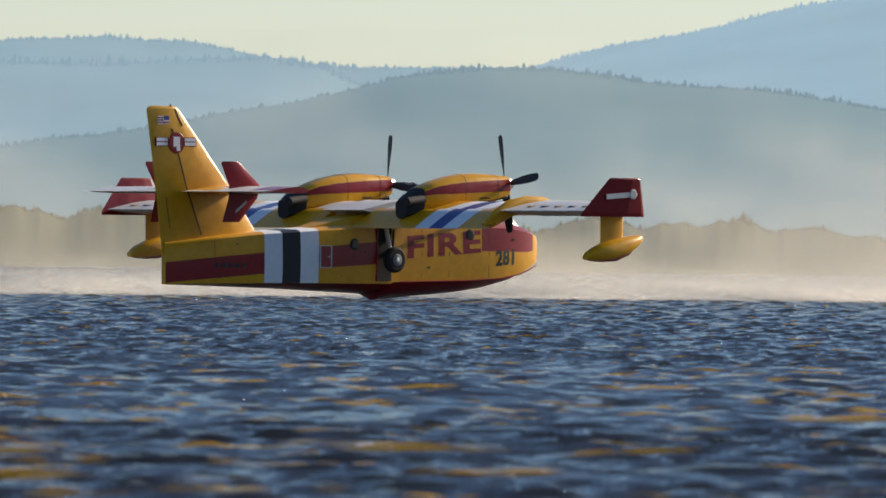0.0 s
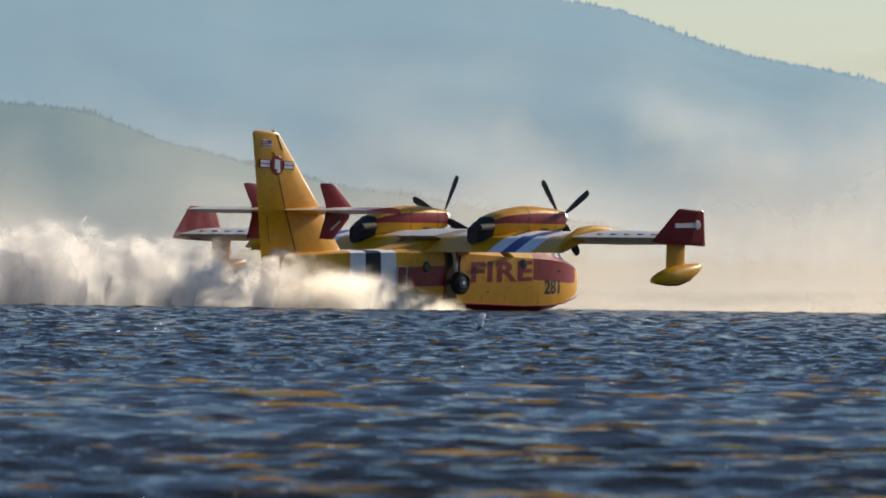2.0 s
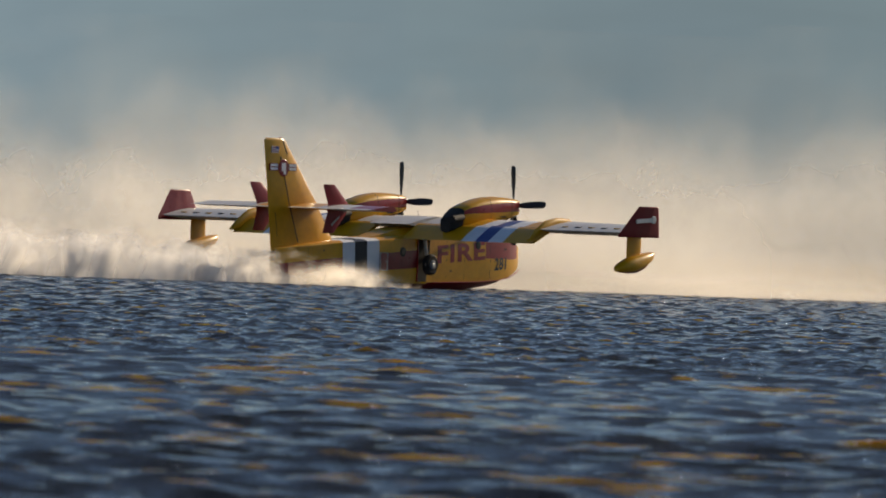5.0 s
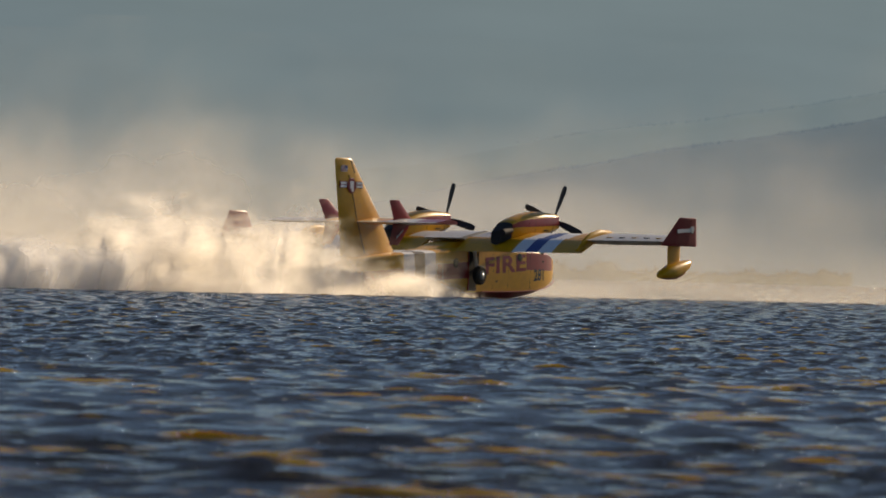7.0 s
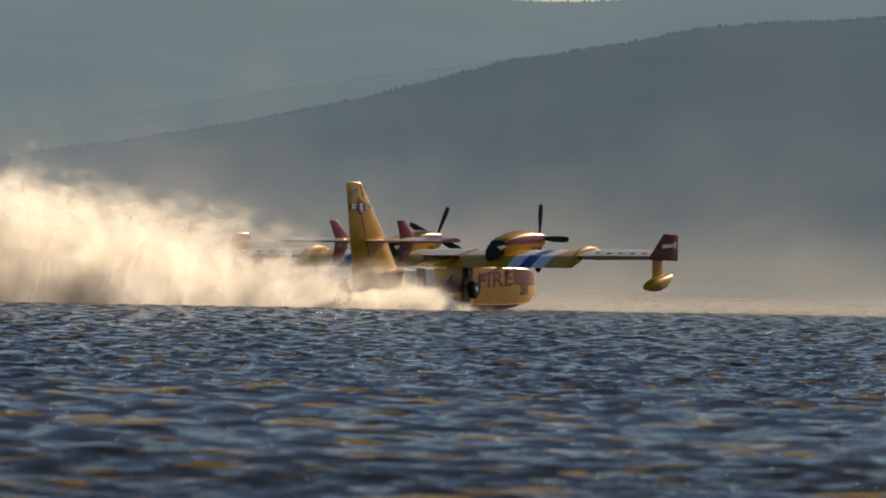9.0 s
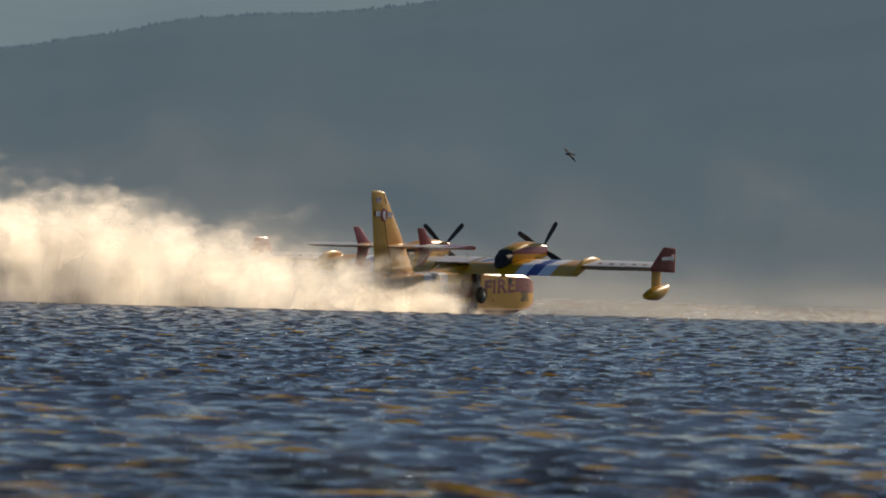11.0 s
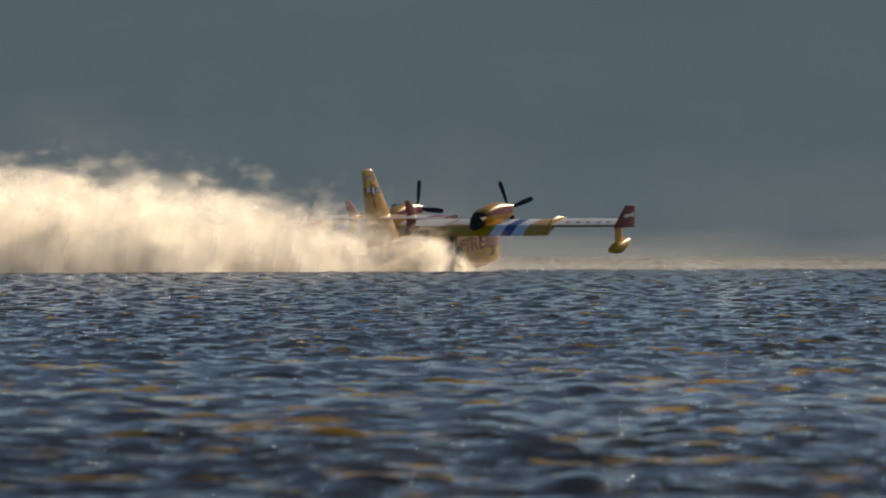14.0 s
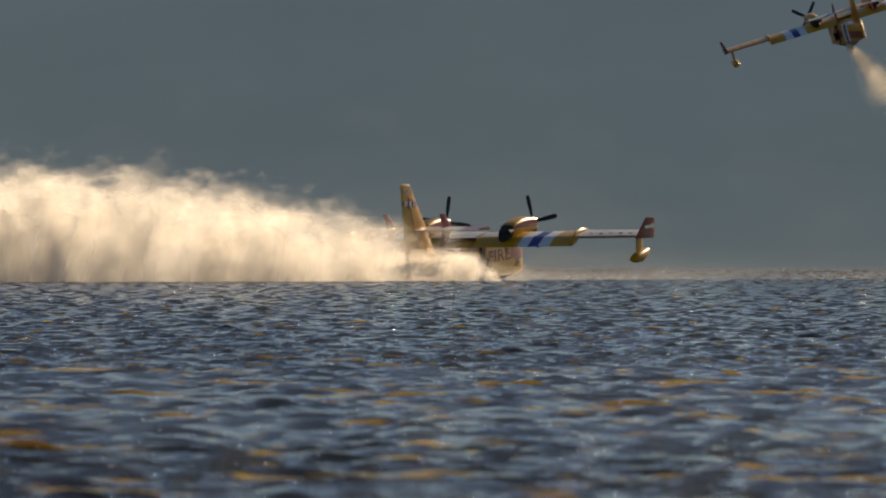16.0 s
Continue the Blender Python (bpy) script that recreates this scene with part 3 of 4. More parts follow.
def lettering(body, x, z, size, mat, parent, name, wide=1.0, rise=0.064, weight=0.03):
    """Painted letters, 6 mm proud of the starboard side, on a line that rises forward."""
    cu = bpy.data.curves.new(name, "FONT")
    cu.body, cu.size, cu.extrude, cu.align_x, cu.offset = body, size, 0.002, "LEFT", weight * size
    cu.space_character = 1.08
    tmp = bpy.data.objects.new(name, cu)
    me = bpy.data.meshes.new_from_object(tmp)
    bpy.data.objects.remove(tmp)
    bm = bmesh.new()
    bm.from_mesh(me)
    bmesh.ops.triangulate(bm, faces=bm.faces[:])
    bmesh.ops.subdivide_edges(bm, edges=bm.edges[:], cuts=3, use_grid_fill=True)
    bm.to_mesh(me)
    bm.free()
    for v in me.vertices:
        px, pz = x + v.co.x * wide, z + v.co.y + rise * v.co.x * wide
        v.co = (px, -side_y(px, pz) - 0.006 - v.co.z, pz)
    me.materials.append(mat)
    ob = new(name, me)
    ob.parent = parent
    return ob


def nacelle_ring(x, y, top, bot, w, lo, hi):
    half = [(0, bot), (0.6 * w, bot + 0.06), (0.93 * w, bot + 0.4 * (lo - bot)), (w, lo), (0.98 * w, hi), (0.80 * w, hi + 0.58 * (top - hi)), (0.45 * w, hi + 0.9 * (top - hi)), (0, top)]
    return [(x, y - a, z) for a, z in half] + [(x, y + a, z) for a, z in half[-2:0:-1]]


def propeller(parent, y):
    """Four-bladed propeller that turns about its own x axis."""
    hub = new("propeller")
    hub.parent = parent
    hub.location = (4.36, y, 4.27)
    part("spinner", loft([oval(x, 0, 0, r, r, 16) for x, r in ((-0.1, 0.30), (0.12, 0.29), (0.3, 0.22), (0.42, 0.12), (0.47, 0.03))]), METAL, hub, "polished metal spinner", True)
    for q in range(4):
        a = math.pi / 2 * q
        rings = []
        for s, c, tw in ((0.2, 0.18, 40), (0.5, 0.30, 32), (1.0, 0.38, 24), (1.5, 0.38, 17), (1.86, 0.33, 12), (1.98, 0.20, 10)):
            t = radians(tw)
            ring = []
            for u, v in ((-0.5, 0.0), (-0.2, 0.09), (0.2, 0.08), (0.5, 0.0), (0.2, -0.05), (-0.2, -0.05)):
                px, py = c * (u * math.sin(t) + v * math.cos(t)), c * (u * math.cos(t) - v * math.sin(t))
                ring.append((px + 0.02, py * math.cos(a) - s * math.sin(a), py * math.sin(a) + s * math.cos(a)))
            rings.append(ring)
        part("blade", loft(rings), BLACK, hub, "black propeller blade", True)
    return hub


def seaplane(gear=True):
    """Twin-turboprop amphibious water bomber; x forward, z = 0 at its running waterline."""
    p = new("seaplane")
    hull = part("hull", loft([hull_ring(*h) for h in HULL], True, hull_colour), [YELLOW, RED, WHITE, BLACK], p, "yellow hull with red bottom and side band", True)
    part("windscreen", loft([[(x, -w, z0), (x, -w * 0.72, z1), (x, w * 0.72, z1), (x, w, z0)] for x, w, z0, z1 in
                             ((7.75, 0.86, 2.44, 2.60), (7.2, 1.02, 2.50, 3.10), (6.5, 1.12, 2.56, 3.22))]), GLASS, hull, "dark cockpit glazing")
    part("cabin_roof", loft([[(x, -w, z0), (x, -w * 0.75, z1), (x, w * 0.75, z1), (x, w, z0)] for x, w, z0, z1 in
                             ((6.5, 1.10, 2.6, 3.24), (4.0, 1.15, 2.6, 3.3), (1.0, 1.1, 2.6, 3.2), (-1.5, 0.9, 2.4, 2.9), (-3.3, 0.6, 2.3, 2.5))]), YELLOW, hull)
    for x, z in ((-1.74, 1.80), (4.55, 2.20)):
        for q in (-1, 1):
            port = part("porthole", disc(x, q * (side_y(x, z) + 0.004), z, 0.2, 0.05, 14), GLASS, hull, "dark round cabin window")
            part("rim", disc(x, q * (side_y(x, z) - 0.012), z, 0.25, 0.05, 16), SOOT_AND_SHADE, port)
    for q in (-1, 1):
        edge = q * side_y(-3.2, 1.3)
        door = part("cabin_door", block(-3.52, -2.98, edge - q * 0.04, edge + q * 0.022, 0.90, 1.72, 0.012), RED, hull, "dark red cabin door with a pale edge")
        for x0, x1, z0, z1 in ((-3.57, -3.53, 0.86, 1.76), (-2.97, -2.93, 0.86, 1.76), (-3.53, -2.97, 0.86, 0.89), (-3.53, -2.97, 1.73, 1.76)):
            part("door_edge", block(x0, x1, edge - q * 0.04, edge + q * 0.026, z0, z1), SILVER, door)
        part("door_handle", block(-3.14, -3.05, edge, edge + q * 0.05, 1.28, 1.33, 0.008), METAL, door)
        well = part("wheel_well", block(-0.52, 0.24, q * 1.2, q * 1.312, 0.34, 2.5, 0.02), SOOT_AND_SHADE, hull, "dark open wheel well")
        part("well_edge", block(-0.58, -0.52, q * 1.2, q * 1.33, 0.34, 2.5), RED, well)
        for k, (px, pz) in enumerate(((2.2, 0.86), (6.9, 2.0), (-7.6, 1.75))):
            part("vent", block(px, px + 0.16, q * (side_y(px, pz) - 0.02), q * (side_y(px, pz) + 0.012), pz, pz + 0.07), SOOT_AND_SHADE, hull)
        for x in (-8.6, -2.4, 1.9, 3.4, 5.6):
            zt, zb = (1.9, 0.3) if x < -5 else (2.4, 0.5)
            part("panel_seam", loft([[(x - 0.012, q * (side_y(x, z) - 0.01), z), (x + 0.012, q * (side_y(x, z) - 0.01), z), (x + 0.012, q * (side_y(x, z) + 0.003), z), (x - 0.012, q * (side_y(x, z) + 0.003), z)]
                                     for z in (zb, (zb + zt) / 2, zt)]), SOOT_AND_SHADE, hull)
    part("spray_strake", loft([oval(x, -y, z, 0.04, 0.03, 8) for x, y, z in ((8.6, 0.86, 1.01), (8.1, 1.02, 0.84), (7.4, 1.17, 0.64), (6.3, 1.26, 0.47), (4.6, 1.28, 0.38), (0.8, 1.28, 0.31))]), RED, hull)
    part("spray_strake", loft([oval(x, y, z, 0.04, 0.03, 8) for x, y, z in ((8.6, 0.86, 1.01), (8.1, 1.02, 0.84), (7.4, 1.17, 0.64), (6.3, 1.26, 0.47), (4.6, 1.28, 0.38), (0.8, 1.28, 0.31))]), RED, hull)
    lettering("FIRE", 1.02, 1.28, 1.22, RED, hull, "lettering", 1.74)
    lettering("281", 5.98, 0.99, 0.84, BLACK, hull, "lettering", 0.92)
    # wing: centre section, striped panels, outer panels
    spans = [(-14.2, -9.3, 0), (-9.3, -7.4, 1), (-7.4, -6.5, 2), (-6.5, -5.7, 3), (-5.7, -4.85, 2), (-4.85, -2.9, 1), (-2.9, -1.2, 4), (-1.2, 1.2, 4),
             (1.2, 2.9, 4), (2.9, 4.85, 1), (4.85, 5.7, 2), (5.7, 6.5, 3), (6.5, 7.4, 2), (7.4, 9.3, 1), (9.3, 14.2, 0)]
    tones = [SILVER, YELLOW, WHITE, BLUE, SILVER]
    for a, b, c in spans:
        flap = 1.2 < abs(a + b) / 2 < 9.3
        chord = 2.55 if flap else 3.5
        thick = 1.45 if flap else 1.2
        tips = [(1.80, 3.1) if abs(y) > 14 else (2.2, chord) for y in (a, b)]
        part("wing_panel", loft([foil(lead, ch, y, 3.16, thick) for y, (lead, ch) in zip((a, b), tips)]), tones[c], p, "", True)
        if flap:
            fl = part("flap", loft([foil(-0.25, 1.6, a + 0.004, 3.20, 0.85, 0.75), foil(-0.25, 1.6, b - 0.004, 3.20, 0.85, 0.75)]), YELLOW if c == 4 else tones[c], p, "lowered wing flap", True)
            # dark strip stands in for the shade between wing and flap
            part("flap_gap", block(-0.30, -0.20, a + 0.02, b - 0.02, 3.14, 3.25), SOOT_AND_SHADE, fl)
        elif abs(a + b) > 10:
            part("aileron", loft([foil(-0.74, 0.62, a + 0.1, 3.20, 0.5, 0.05), foil(-0.74, 0.62, b - 0.1, 3.20, 0.5, 0.05)]), SILVER, p)
    for s in (-1, 1):
        part("flap_fairing", loft([oval(x, s * 9.2, z, 0.13, r, 10) for x, z, r in ((1.9, 3.40, 0.05), (1.2, 3.48, 0.25), (0.2, 3.45, 0.32), (-0.8, 3.24, 0.36), (-1.6, 2.86, 0.3), (-2.1, 2.62, 0.06))]), YELLOW, p, "yellow flap track fairing", True)
        for y in (3.9, 7.2):
            part("flap_hinge", loft([oval(x, s * y, z, 0.05, r, 8) for x, z, r in ((0.2, 2.95, 0.03), (-0.6, 2.84, 0.13), (-1.5, 2.52, 0.06))]), YELLOW, p)
        wl = part("winglet", loft([upright(1.84, 3.44, s * 14.22, 2.95, 0.7), upright(1.80, 3.34, s * 14.26, 3.1, 0.7), upright(1.38, 1.72, s * 14.5, 4.42, 0.6), upright(1.26, 1.5, s * 14.51, 4.48, 0.35)]), RED, p, "dark red winglet")
        mark = part("winglet_mark", loft([[(x, s * 14.47, z), (x, s * 14.52, z), (x, s * 14.52, z + 0.2), (x, s * 14.47, z + 0.2)] for x, z in ((0.85, 3.72), (-0.45, 3.64))]), SILVER, wl, "pale lettering band")
        part("mark_disc", disc(1.0, s * 14.50, 3.84, 0.22, 0.06, 6), SILVER, mark)
        part("float_strut", loft([[(x, s * 13.5 + (yy - 3.08), z) for x, _, yy in foil(1.40, 1.22, 0, 3.08, 1.1)] for z in (1.75, 3.05)]), YELLOW, p, "", True)
        fl = part("wing_float", loft([oval(x, s * 13.53, z, w, h, 14, 2.4) for x, z, w, h in
                                     ((2.42, 2.15, 0.05, 0.05), (2.32, 2.10, 0.16, 0.14), (2.0, 1.97, 0.28, 0.26), (1.4, 1.79, 0.36, 0.38), (0.7, 1.63, 0.40, 0.41), (0.3, 1.57, 0.39, 0.37), (-0.2, 1.47, 0.34, 0.27), (-0.5, 1.40, 0.26, 0.18), (-0.68, 1.34, 0.14, 0.09))]), YELLOW, p, "yellow wingtip float", True)
        part("float_keel", loft([oval(x, s * 13.53, z, w, h, 10) for x, z, w, h in ((2.25, 1.97, 0.1, 0.06), (1.6, 1.53, 0.2, 0.12), (0.9, 1.31, 0.26, 0.12), (0.2, 1.24, 0.24, 0.08), (-0.4, 1.25, 0.16, 0.05))]), RED, fl, "red float bottom", True)
        # nacelle
        e = s * 3.5
        st = [(4.38, 4.44, 3.86, 0.34, 4.02, 4.34), (4.22, 4.58, 3.74, 0.48, 3.98, 4.45), (3.5, 4.65, 3.5, 0.56, 3.95, 4.42), (2.46, 4.69, 3.3, 0.60, 3.91, 4.36), (1.7, 4.64, 3.25, 0.61, 3.88, 4.31),
              (1.0, 4.53, 3.2, 0.60, 3.85, 4.25), (0.2, 4.32, 3.1, 0.57, 3.82, 4.13), (-0.45, 4.08, 3.0, 0.52, 3.76, 3.95), (-0.50, 4.04, 2.98, 0.50, 3.6, 3.85), (-0.9, 3.84, 2.9, 0.44, 3.4, 3.7), (-1.3, 3.58, 2.82, 0.32, 3.2, 3.45)]
        body = loft([nacelle_ring(x, e, top, bot, w, lo, hi) for x, top, bot, w, lo, hi in st], True,
                                   lambda i, j: 2 if i > 6 else (1 if j in (3, 10) else 0))
        body.faces.ensure_lookup_table()
        body.faces[-1].material_index = 2
        nac = part("nacelle", body, [YELLOW, RED, SOOT_AND_SHADE], p, "yellow engine nacelle with red stripe", True)
        part("intake", loft([oval(x, e, 3.82, w, h, 14, 2.4) for x, w, h in ((4.22, 0.26, 0.13), (4.26, 0.30, 0.17), (3.9, 0.34, 0.22), (3.0, 0.36, 0.24))]), METAL, nac, "bare metal chin intake", True)
        part("exhaust", loft(tube((-0.5, e - 0.42, 3.62), (-1.45, e - 0.52, 3.5), 0.18, 16)), SOOT_AND_SHADE, nac, "soot-black exhaust pipe", True)
        for x in (3.5, 1.7):
            ring = next(r for r in st if r[0] == x)
            part("cowl_seam", loft([nacelle_ring(x + d, e, ring[1] + 0.004, ring[2], ring[3] + 0.004, ring[4], ring[5]) for d in (0.012, -0.012)]), SOOT_AND_SHADE, nac)
        part("cooling_vent", block(2.5, 3.0, e - 0.60, e - 0.55, 3.66, 3.72), SOOT_AND_SHADE, nac)
        part("wing_root_fairing", loft([oval(x, e, z, w, h, 14) for x, z, w, h in ((2.3, 3.3, 0.5, 0.3), (0.9, 3.25, 0.56, 0.4), (0.0, 3.2, 0.5, 0.3), (-0.4, 3.15, 0.35, 0.12))]), YELLOW, nac, "", True)
        # landing gear folded against the side
        if gear:
            g = part("gear_leg", loft(tube((-0.22, s * 1.42, 2.6), (0.10, s * 1.5, 1.2), 0.09, 10)), SILVER, p)
            part("drag_link", loft(tube((0.30, s * 1.36, 2.4), (0.14, s * 1.46, 1.4), 0.05, 8)), SOOT_AND_SHADE, g)
            part("tyre", disc(0.14, s * 1.58, 1.20, 0.53, 0.36), RUBBER, g, "black main wheel tyre", True)
            part("wheel_rim", disc(0.14, s * 1.74, 1.20, 0.25, 0.08), GREY, g, "", True)
            part("hub_cap", disc(0.14, s * 1.775, 1.20, 0.10, 0.06, 12), METAL, g, "", True)
        # wing struts
        part("wing_strut", loft([[(x, s * 1.25 + d, 2.5) for x, d in ((4.0, 0), (3.7, 0.06), (3.3, 0), (3.7, -0.06))], [(x, s * 1.9 + d, 3.1) for x, d in ((2.0, 0), (1.6, 0.06), (1.2, 0), (1.6, -0.06))]]), YELLOW, p)
    # tail
    fin_at = [(-5.75, 5.25, 2.0, 0.72), (-7.42, 3.85, 4.15, 0.8), (-10.08, 1.70, 7.10, 0.8), (-10.18, 1.52, 7.19, 0.6), (-10.4, 1.2, 7.24, 0.25)]
    fin = part("fin", loft([upright(a, c, 0, z, k) for a, c, z, k in fin_at]), YELLOW, p, "tall yellow tail fin", True)

    def on_fin(x, z):
        """Half thickness of the fin at x and z."""
        zs = [q[2] for q in fin_at]
        a, c, k = (float(np.interp(z, zs, [q[i] for q in fin_at])) for i in (0, 1, 3))
        return fin_half((a - x) / c, c, k)

    aft = [(-8.45, -10.86, 1.3), (-9.01, -10.99, 2.14), (-9.82, -11.28, 4.11), (-10.15, -11.44, 5.17), (-10.53, -11.64, 6.34)]
    part("rudder", loft([[(g, on_fin(g, z) + 0.008, z), (t - 0.01, 0.014, z), (t - 0.01, -0.014, z), (g, -on_fin(g, z) - 0.008, z)] for g, t, z in aft]), YELLOW, fin, "yellow rudder")
    for line in (aft[1:], [(-10.0, 0, 6.46), (-10.36, 0, 7.12)]):
        part("rudder_gap", loft([[(g + 0.055, w, z), (g - 0.02, w, z), (g - 0.02, -w, z), (g + 0.055, -w, z)] for g, w, z in [(g, on_fin(g, z) + 0.013, z) for g, _, z in line]]), SOOT_AND_SHADE, fin)
    # metal strip added to carry the sun's highlight along the fin
    part("leading_edge", loft([[(a + 0.012, 0.004, z), (a - 0.15, fin_half(0.15 / c, c, k) + 0.006, z), (a - 0.15, -fin_half(0.15 / c, c, k) - 0.006, z), (a + 0.012, -0.004, z)]
                               for a, c, z, k in ((-6.0, 5.0, 2.34, 0.73), fin_at[1], fin_at[2])]), METAL, fin, "bright metal strip for the sun glint on the leading edge", True)
    part("trim_tab", loft([[(g, w, z), (g - 0.03, w, z), (g - 0.03, -w, z), (g, -w, z)] for g, z, w in ((-10.55, 2.4, 0.075), (-10.75, 3.6, 0.06))]), SOOT_AND_SHADE, fin)
    part("beacon", loft(tube((-10.5, 0, 7.2), (-10.5, 0, 7.31), 0.05, 8, 0.03)), BEACON, fin, "small red beacon")
    for s in (-1, 1):
        emblem = part("roundel", disc(-10.29, s * 0.125, 5.78, 0.43, 0.03, 18), RED, fin, "red and white roundel")
        part("roundel_mark", block(-10.46, -10.12, s * 0.12, s * 0.146, 5.62, 6.02, 0.004), WHITE, emblem)
        part("roundel_mark", block(-10.30, -10.10, s * 0.12, s * 0.147, 5.46, 5.66, 0.004), WHITE, emblem)
        for x0, x1, w in ((-11.33, -10.74, 0.105), (-9.86, -9.28, 0.14)):
            part("bar_ground", block(x0 - 0.03, x1 + 0.03, s * 0.04, s * (w + 0.004), 5.64, 6.00), RED, emblem)
            for dz in (0.0, 0.17):
                part("bar", block(x0, x1, s * 0.04, s * (w + 0.009), 5.67 + dz, 5.80 + dz), WHITE, emblem)
        flag = part("flag", block(-11.24, -10.66, s * 0.02, s * 0.086, 6.52, 6.84), WHITE, fin, "small flag patch")
        part("flag_corner", block(-10.92, -10.66, s * 0.03, s * 0.091, 6.68, 6.84), BLUE, flag)
        part("flag_stripe", block(-11.24, -10.66, s * 0.03, s * 0.091, 6.56, 6.61), RED, flag)
        part("flag_stripe", block(-11.24, -10.93, s * 0.03, s * 0.091, 6.65, 6.70), RED, flag)
        part("flag_stripe", block(-11.24, -10.93, s * 0.03, s * 0.091, 6.75, 6.80), RED, flag)
        for a, b, mat in ((0.05, 1.9, YELLOW), (1.9, 3.9, SILVER), (3.9, 5.49, RED if s < 0 else SILVER)):
            def sec(y):
                return foil(-7.25 - 0.15 * y, 2.6 - 0.10 * y, s * y, 3.87, 0.85)
            part("stabiliser", loft([sec(a), sec(b)]), mat, p, "", True)
        part("elevator", loft([foil(-9.5, 0.75, s * 0.4, 3.89, 0.4, 0.03), foil(-9.9, 0.55, s * 5.4, 3.89, 0.4, 0.03)]), SILVER, p)
        part("finlet", loft([upright(-8.74, 0.9, s * 2.14, 2.65, 0.8), upright(-7.84, 1.5, s * 2.18, 3.6, 0.85), upright(-7.68, 1.66, s * 2.2, 4.1, 0.85), upright(-8.80, 1.02, s * 2.26, 4.96, 0.8), upright(-8.95, 0.8, s * 2.27, 5.05, 0.5)]), RED, p, "dark red auxiliary fin", True)
        part("finlet_mark", loft([[(x, s * 2.19 - w, z), (x, s * 2.19 + w, z), (x, s * 2.19 + w, z + 0.1), (x, s * 2.19 - w, z + 0.1)] for x, z, w in ((-8.45, 3.42, 0.085), (-9.0, 3.02, 0.055))]), SILVER, p)
    for k in range(5):
        part("marking", block(-8.55 + 0.30 * k, -8.34 + 0.30 * k, -side_x(-8.45 + 0.3 * k) - 0.014, -side_x(-8.45 + 0.3 * k) + 0.06, 0.86, 1.04), BLACK, hull, "dark registration bar")
        for side in (-1, 1):
            part("marking", block(-0.62, -0.34, side * (10.15 + 0.78 * k), side * (10.42 + 0.78 * k), 3.26, 3.372), SOOT_AND_SHADE if k % 2 else YELLOW, p)
    part("antenna", loft(tube((1.2, 0, 3.3), (1.1, 0, 3.85), 0.03, 6, 0.01)), BLACK, p)
    return p, [propeller(p, -3.5), propeller(p, 3.5)]


PLANE, PROPS = seaplane()
tagged(PLANE, "yellow and red twin-propeller firefighting seaplane skimming the lake", "seaplane", "seaplanes")
SECOND = copy_thing(PLANE, pose(0, 0, 0))
SECOND["label"] = "yellow seaplane banking away above the far shore"
for ob in SECOND.children:
    if ob.name.startswith("wing_panel") and ob.data.materials[0] == SILVER:
        ob.data = ob.data.copy()
        ob.data.materials[0] = YELLOW
SECOND_PROPS = [o for o in SECOND.children if o.name.startswith("propeller")]


# ---- spray ----
HEAD = radians(43.495)
AHEAD, LEFT = Vector((math.cos(HEAD), math.sin(HEAD), 0)), Vector((-math.sin(HEAD), math.cos(HEAD), 0))
START = Vector((-8.949, 522.788, 0))


def run(t):
    return 33.952 * t - 0.0683 * t * t


def when(s):
    return (33.952 - math.sqrt(33.952 ** 2 - 4 * 0.0683 * s)) / (2 * 0.0683)


def billow_mesh(name, seed, height, width, mat):
    """A billow of fine spray: a bulging, uneven sheet whose drops thin out towards its sides and top."""
    n, k = 26, 18
    verts, faces, dens = [], [], []
    for i in range(n + 1):
        u = 2 * i / n - 1
        for j in range(k + 1):
            v = j / k
            q = Vector((u * width * 0.45, v * height * 0.45, seed * 5.7))
            x = width * 0.16 * (1 - u * u) * (0.6 + 0.4 * v) + 1.0 * noise.noise(q) + 0.6 * noise.noise(q * 2.3)
            y = u * width * (0.62 + 0.38 * v)
            verts.append((x, y, v * height * 1.25 + 0.3 * noise.noise(q * 1.7)))
            dens.append(max(0.0, 1 - u * u) ** 1.5)
    for i in range(n):
        for j in range(k):
            o = i * (k + 1) + j
            faces.append((o, o + k + 1, o + k + 2, o + 1))
    ob = mesh_object(name, verts, faces, [mat], smooth=True)
    me = ob.data
    at = me.attributes.new("thickness", "FLOAT", "POINT")
    at.data.foreach_set("value", dens)
    bpy.data.objects.remove(ob)
    return me


def spray_wall():
    """Clumps of spray along the wake: each lies under the surface until the hull has passed, then is thrown up."""
    low = [billow_mesh("spray", 11 + k, 3.4, 4.4, THIN_DULL_SPRAY) for k in range(5)]
    full = [billow_mesh("spray", 51 + k, 4.8, 5.0, FULL_SPRAY) for k in range(5)]
    high = [billow_mesh("spray", 31 + k, 9.2, 8.6, BILLOW) for k in range(6)]
    rng = random.Random(8)
    out, s = [], run(0.98)
    while s < run(16.0):
        t = when(s)
        if 2.95 < t < 3.7:
            s += 2.1
            continue
        tall = t > 6.1
        rich = t < 2.3
        me = rng.choice(high if tall else full if rich else low)
        ob = tagged(new("spray_clump", me), "pale sunlit spray thrown up behind the hull", "spray", "spray of the wake", "stuff")
        top = (11.5 if t < 12 else 12.3) if tall else 6.0 if rich else 4.3
        sunk = 2.0 * max(0.0, 1 - (t - 6.1) / 0.8) if tall else 0.0
        at = START + AHEAD * (s - 0.5) + LEFT * rng.uniform(-0.9, 0.9)
        out.append((ob, t, at, top, tall, sunk, rng.choice((0, 180)) + math.degrees(HEAD) + rng.uniform(-14, 52)))
        s += 3.1 if tall else 1.7
    return out


SPRAYS = spray_wall()


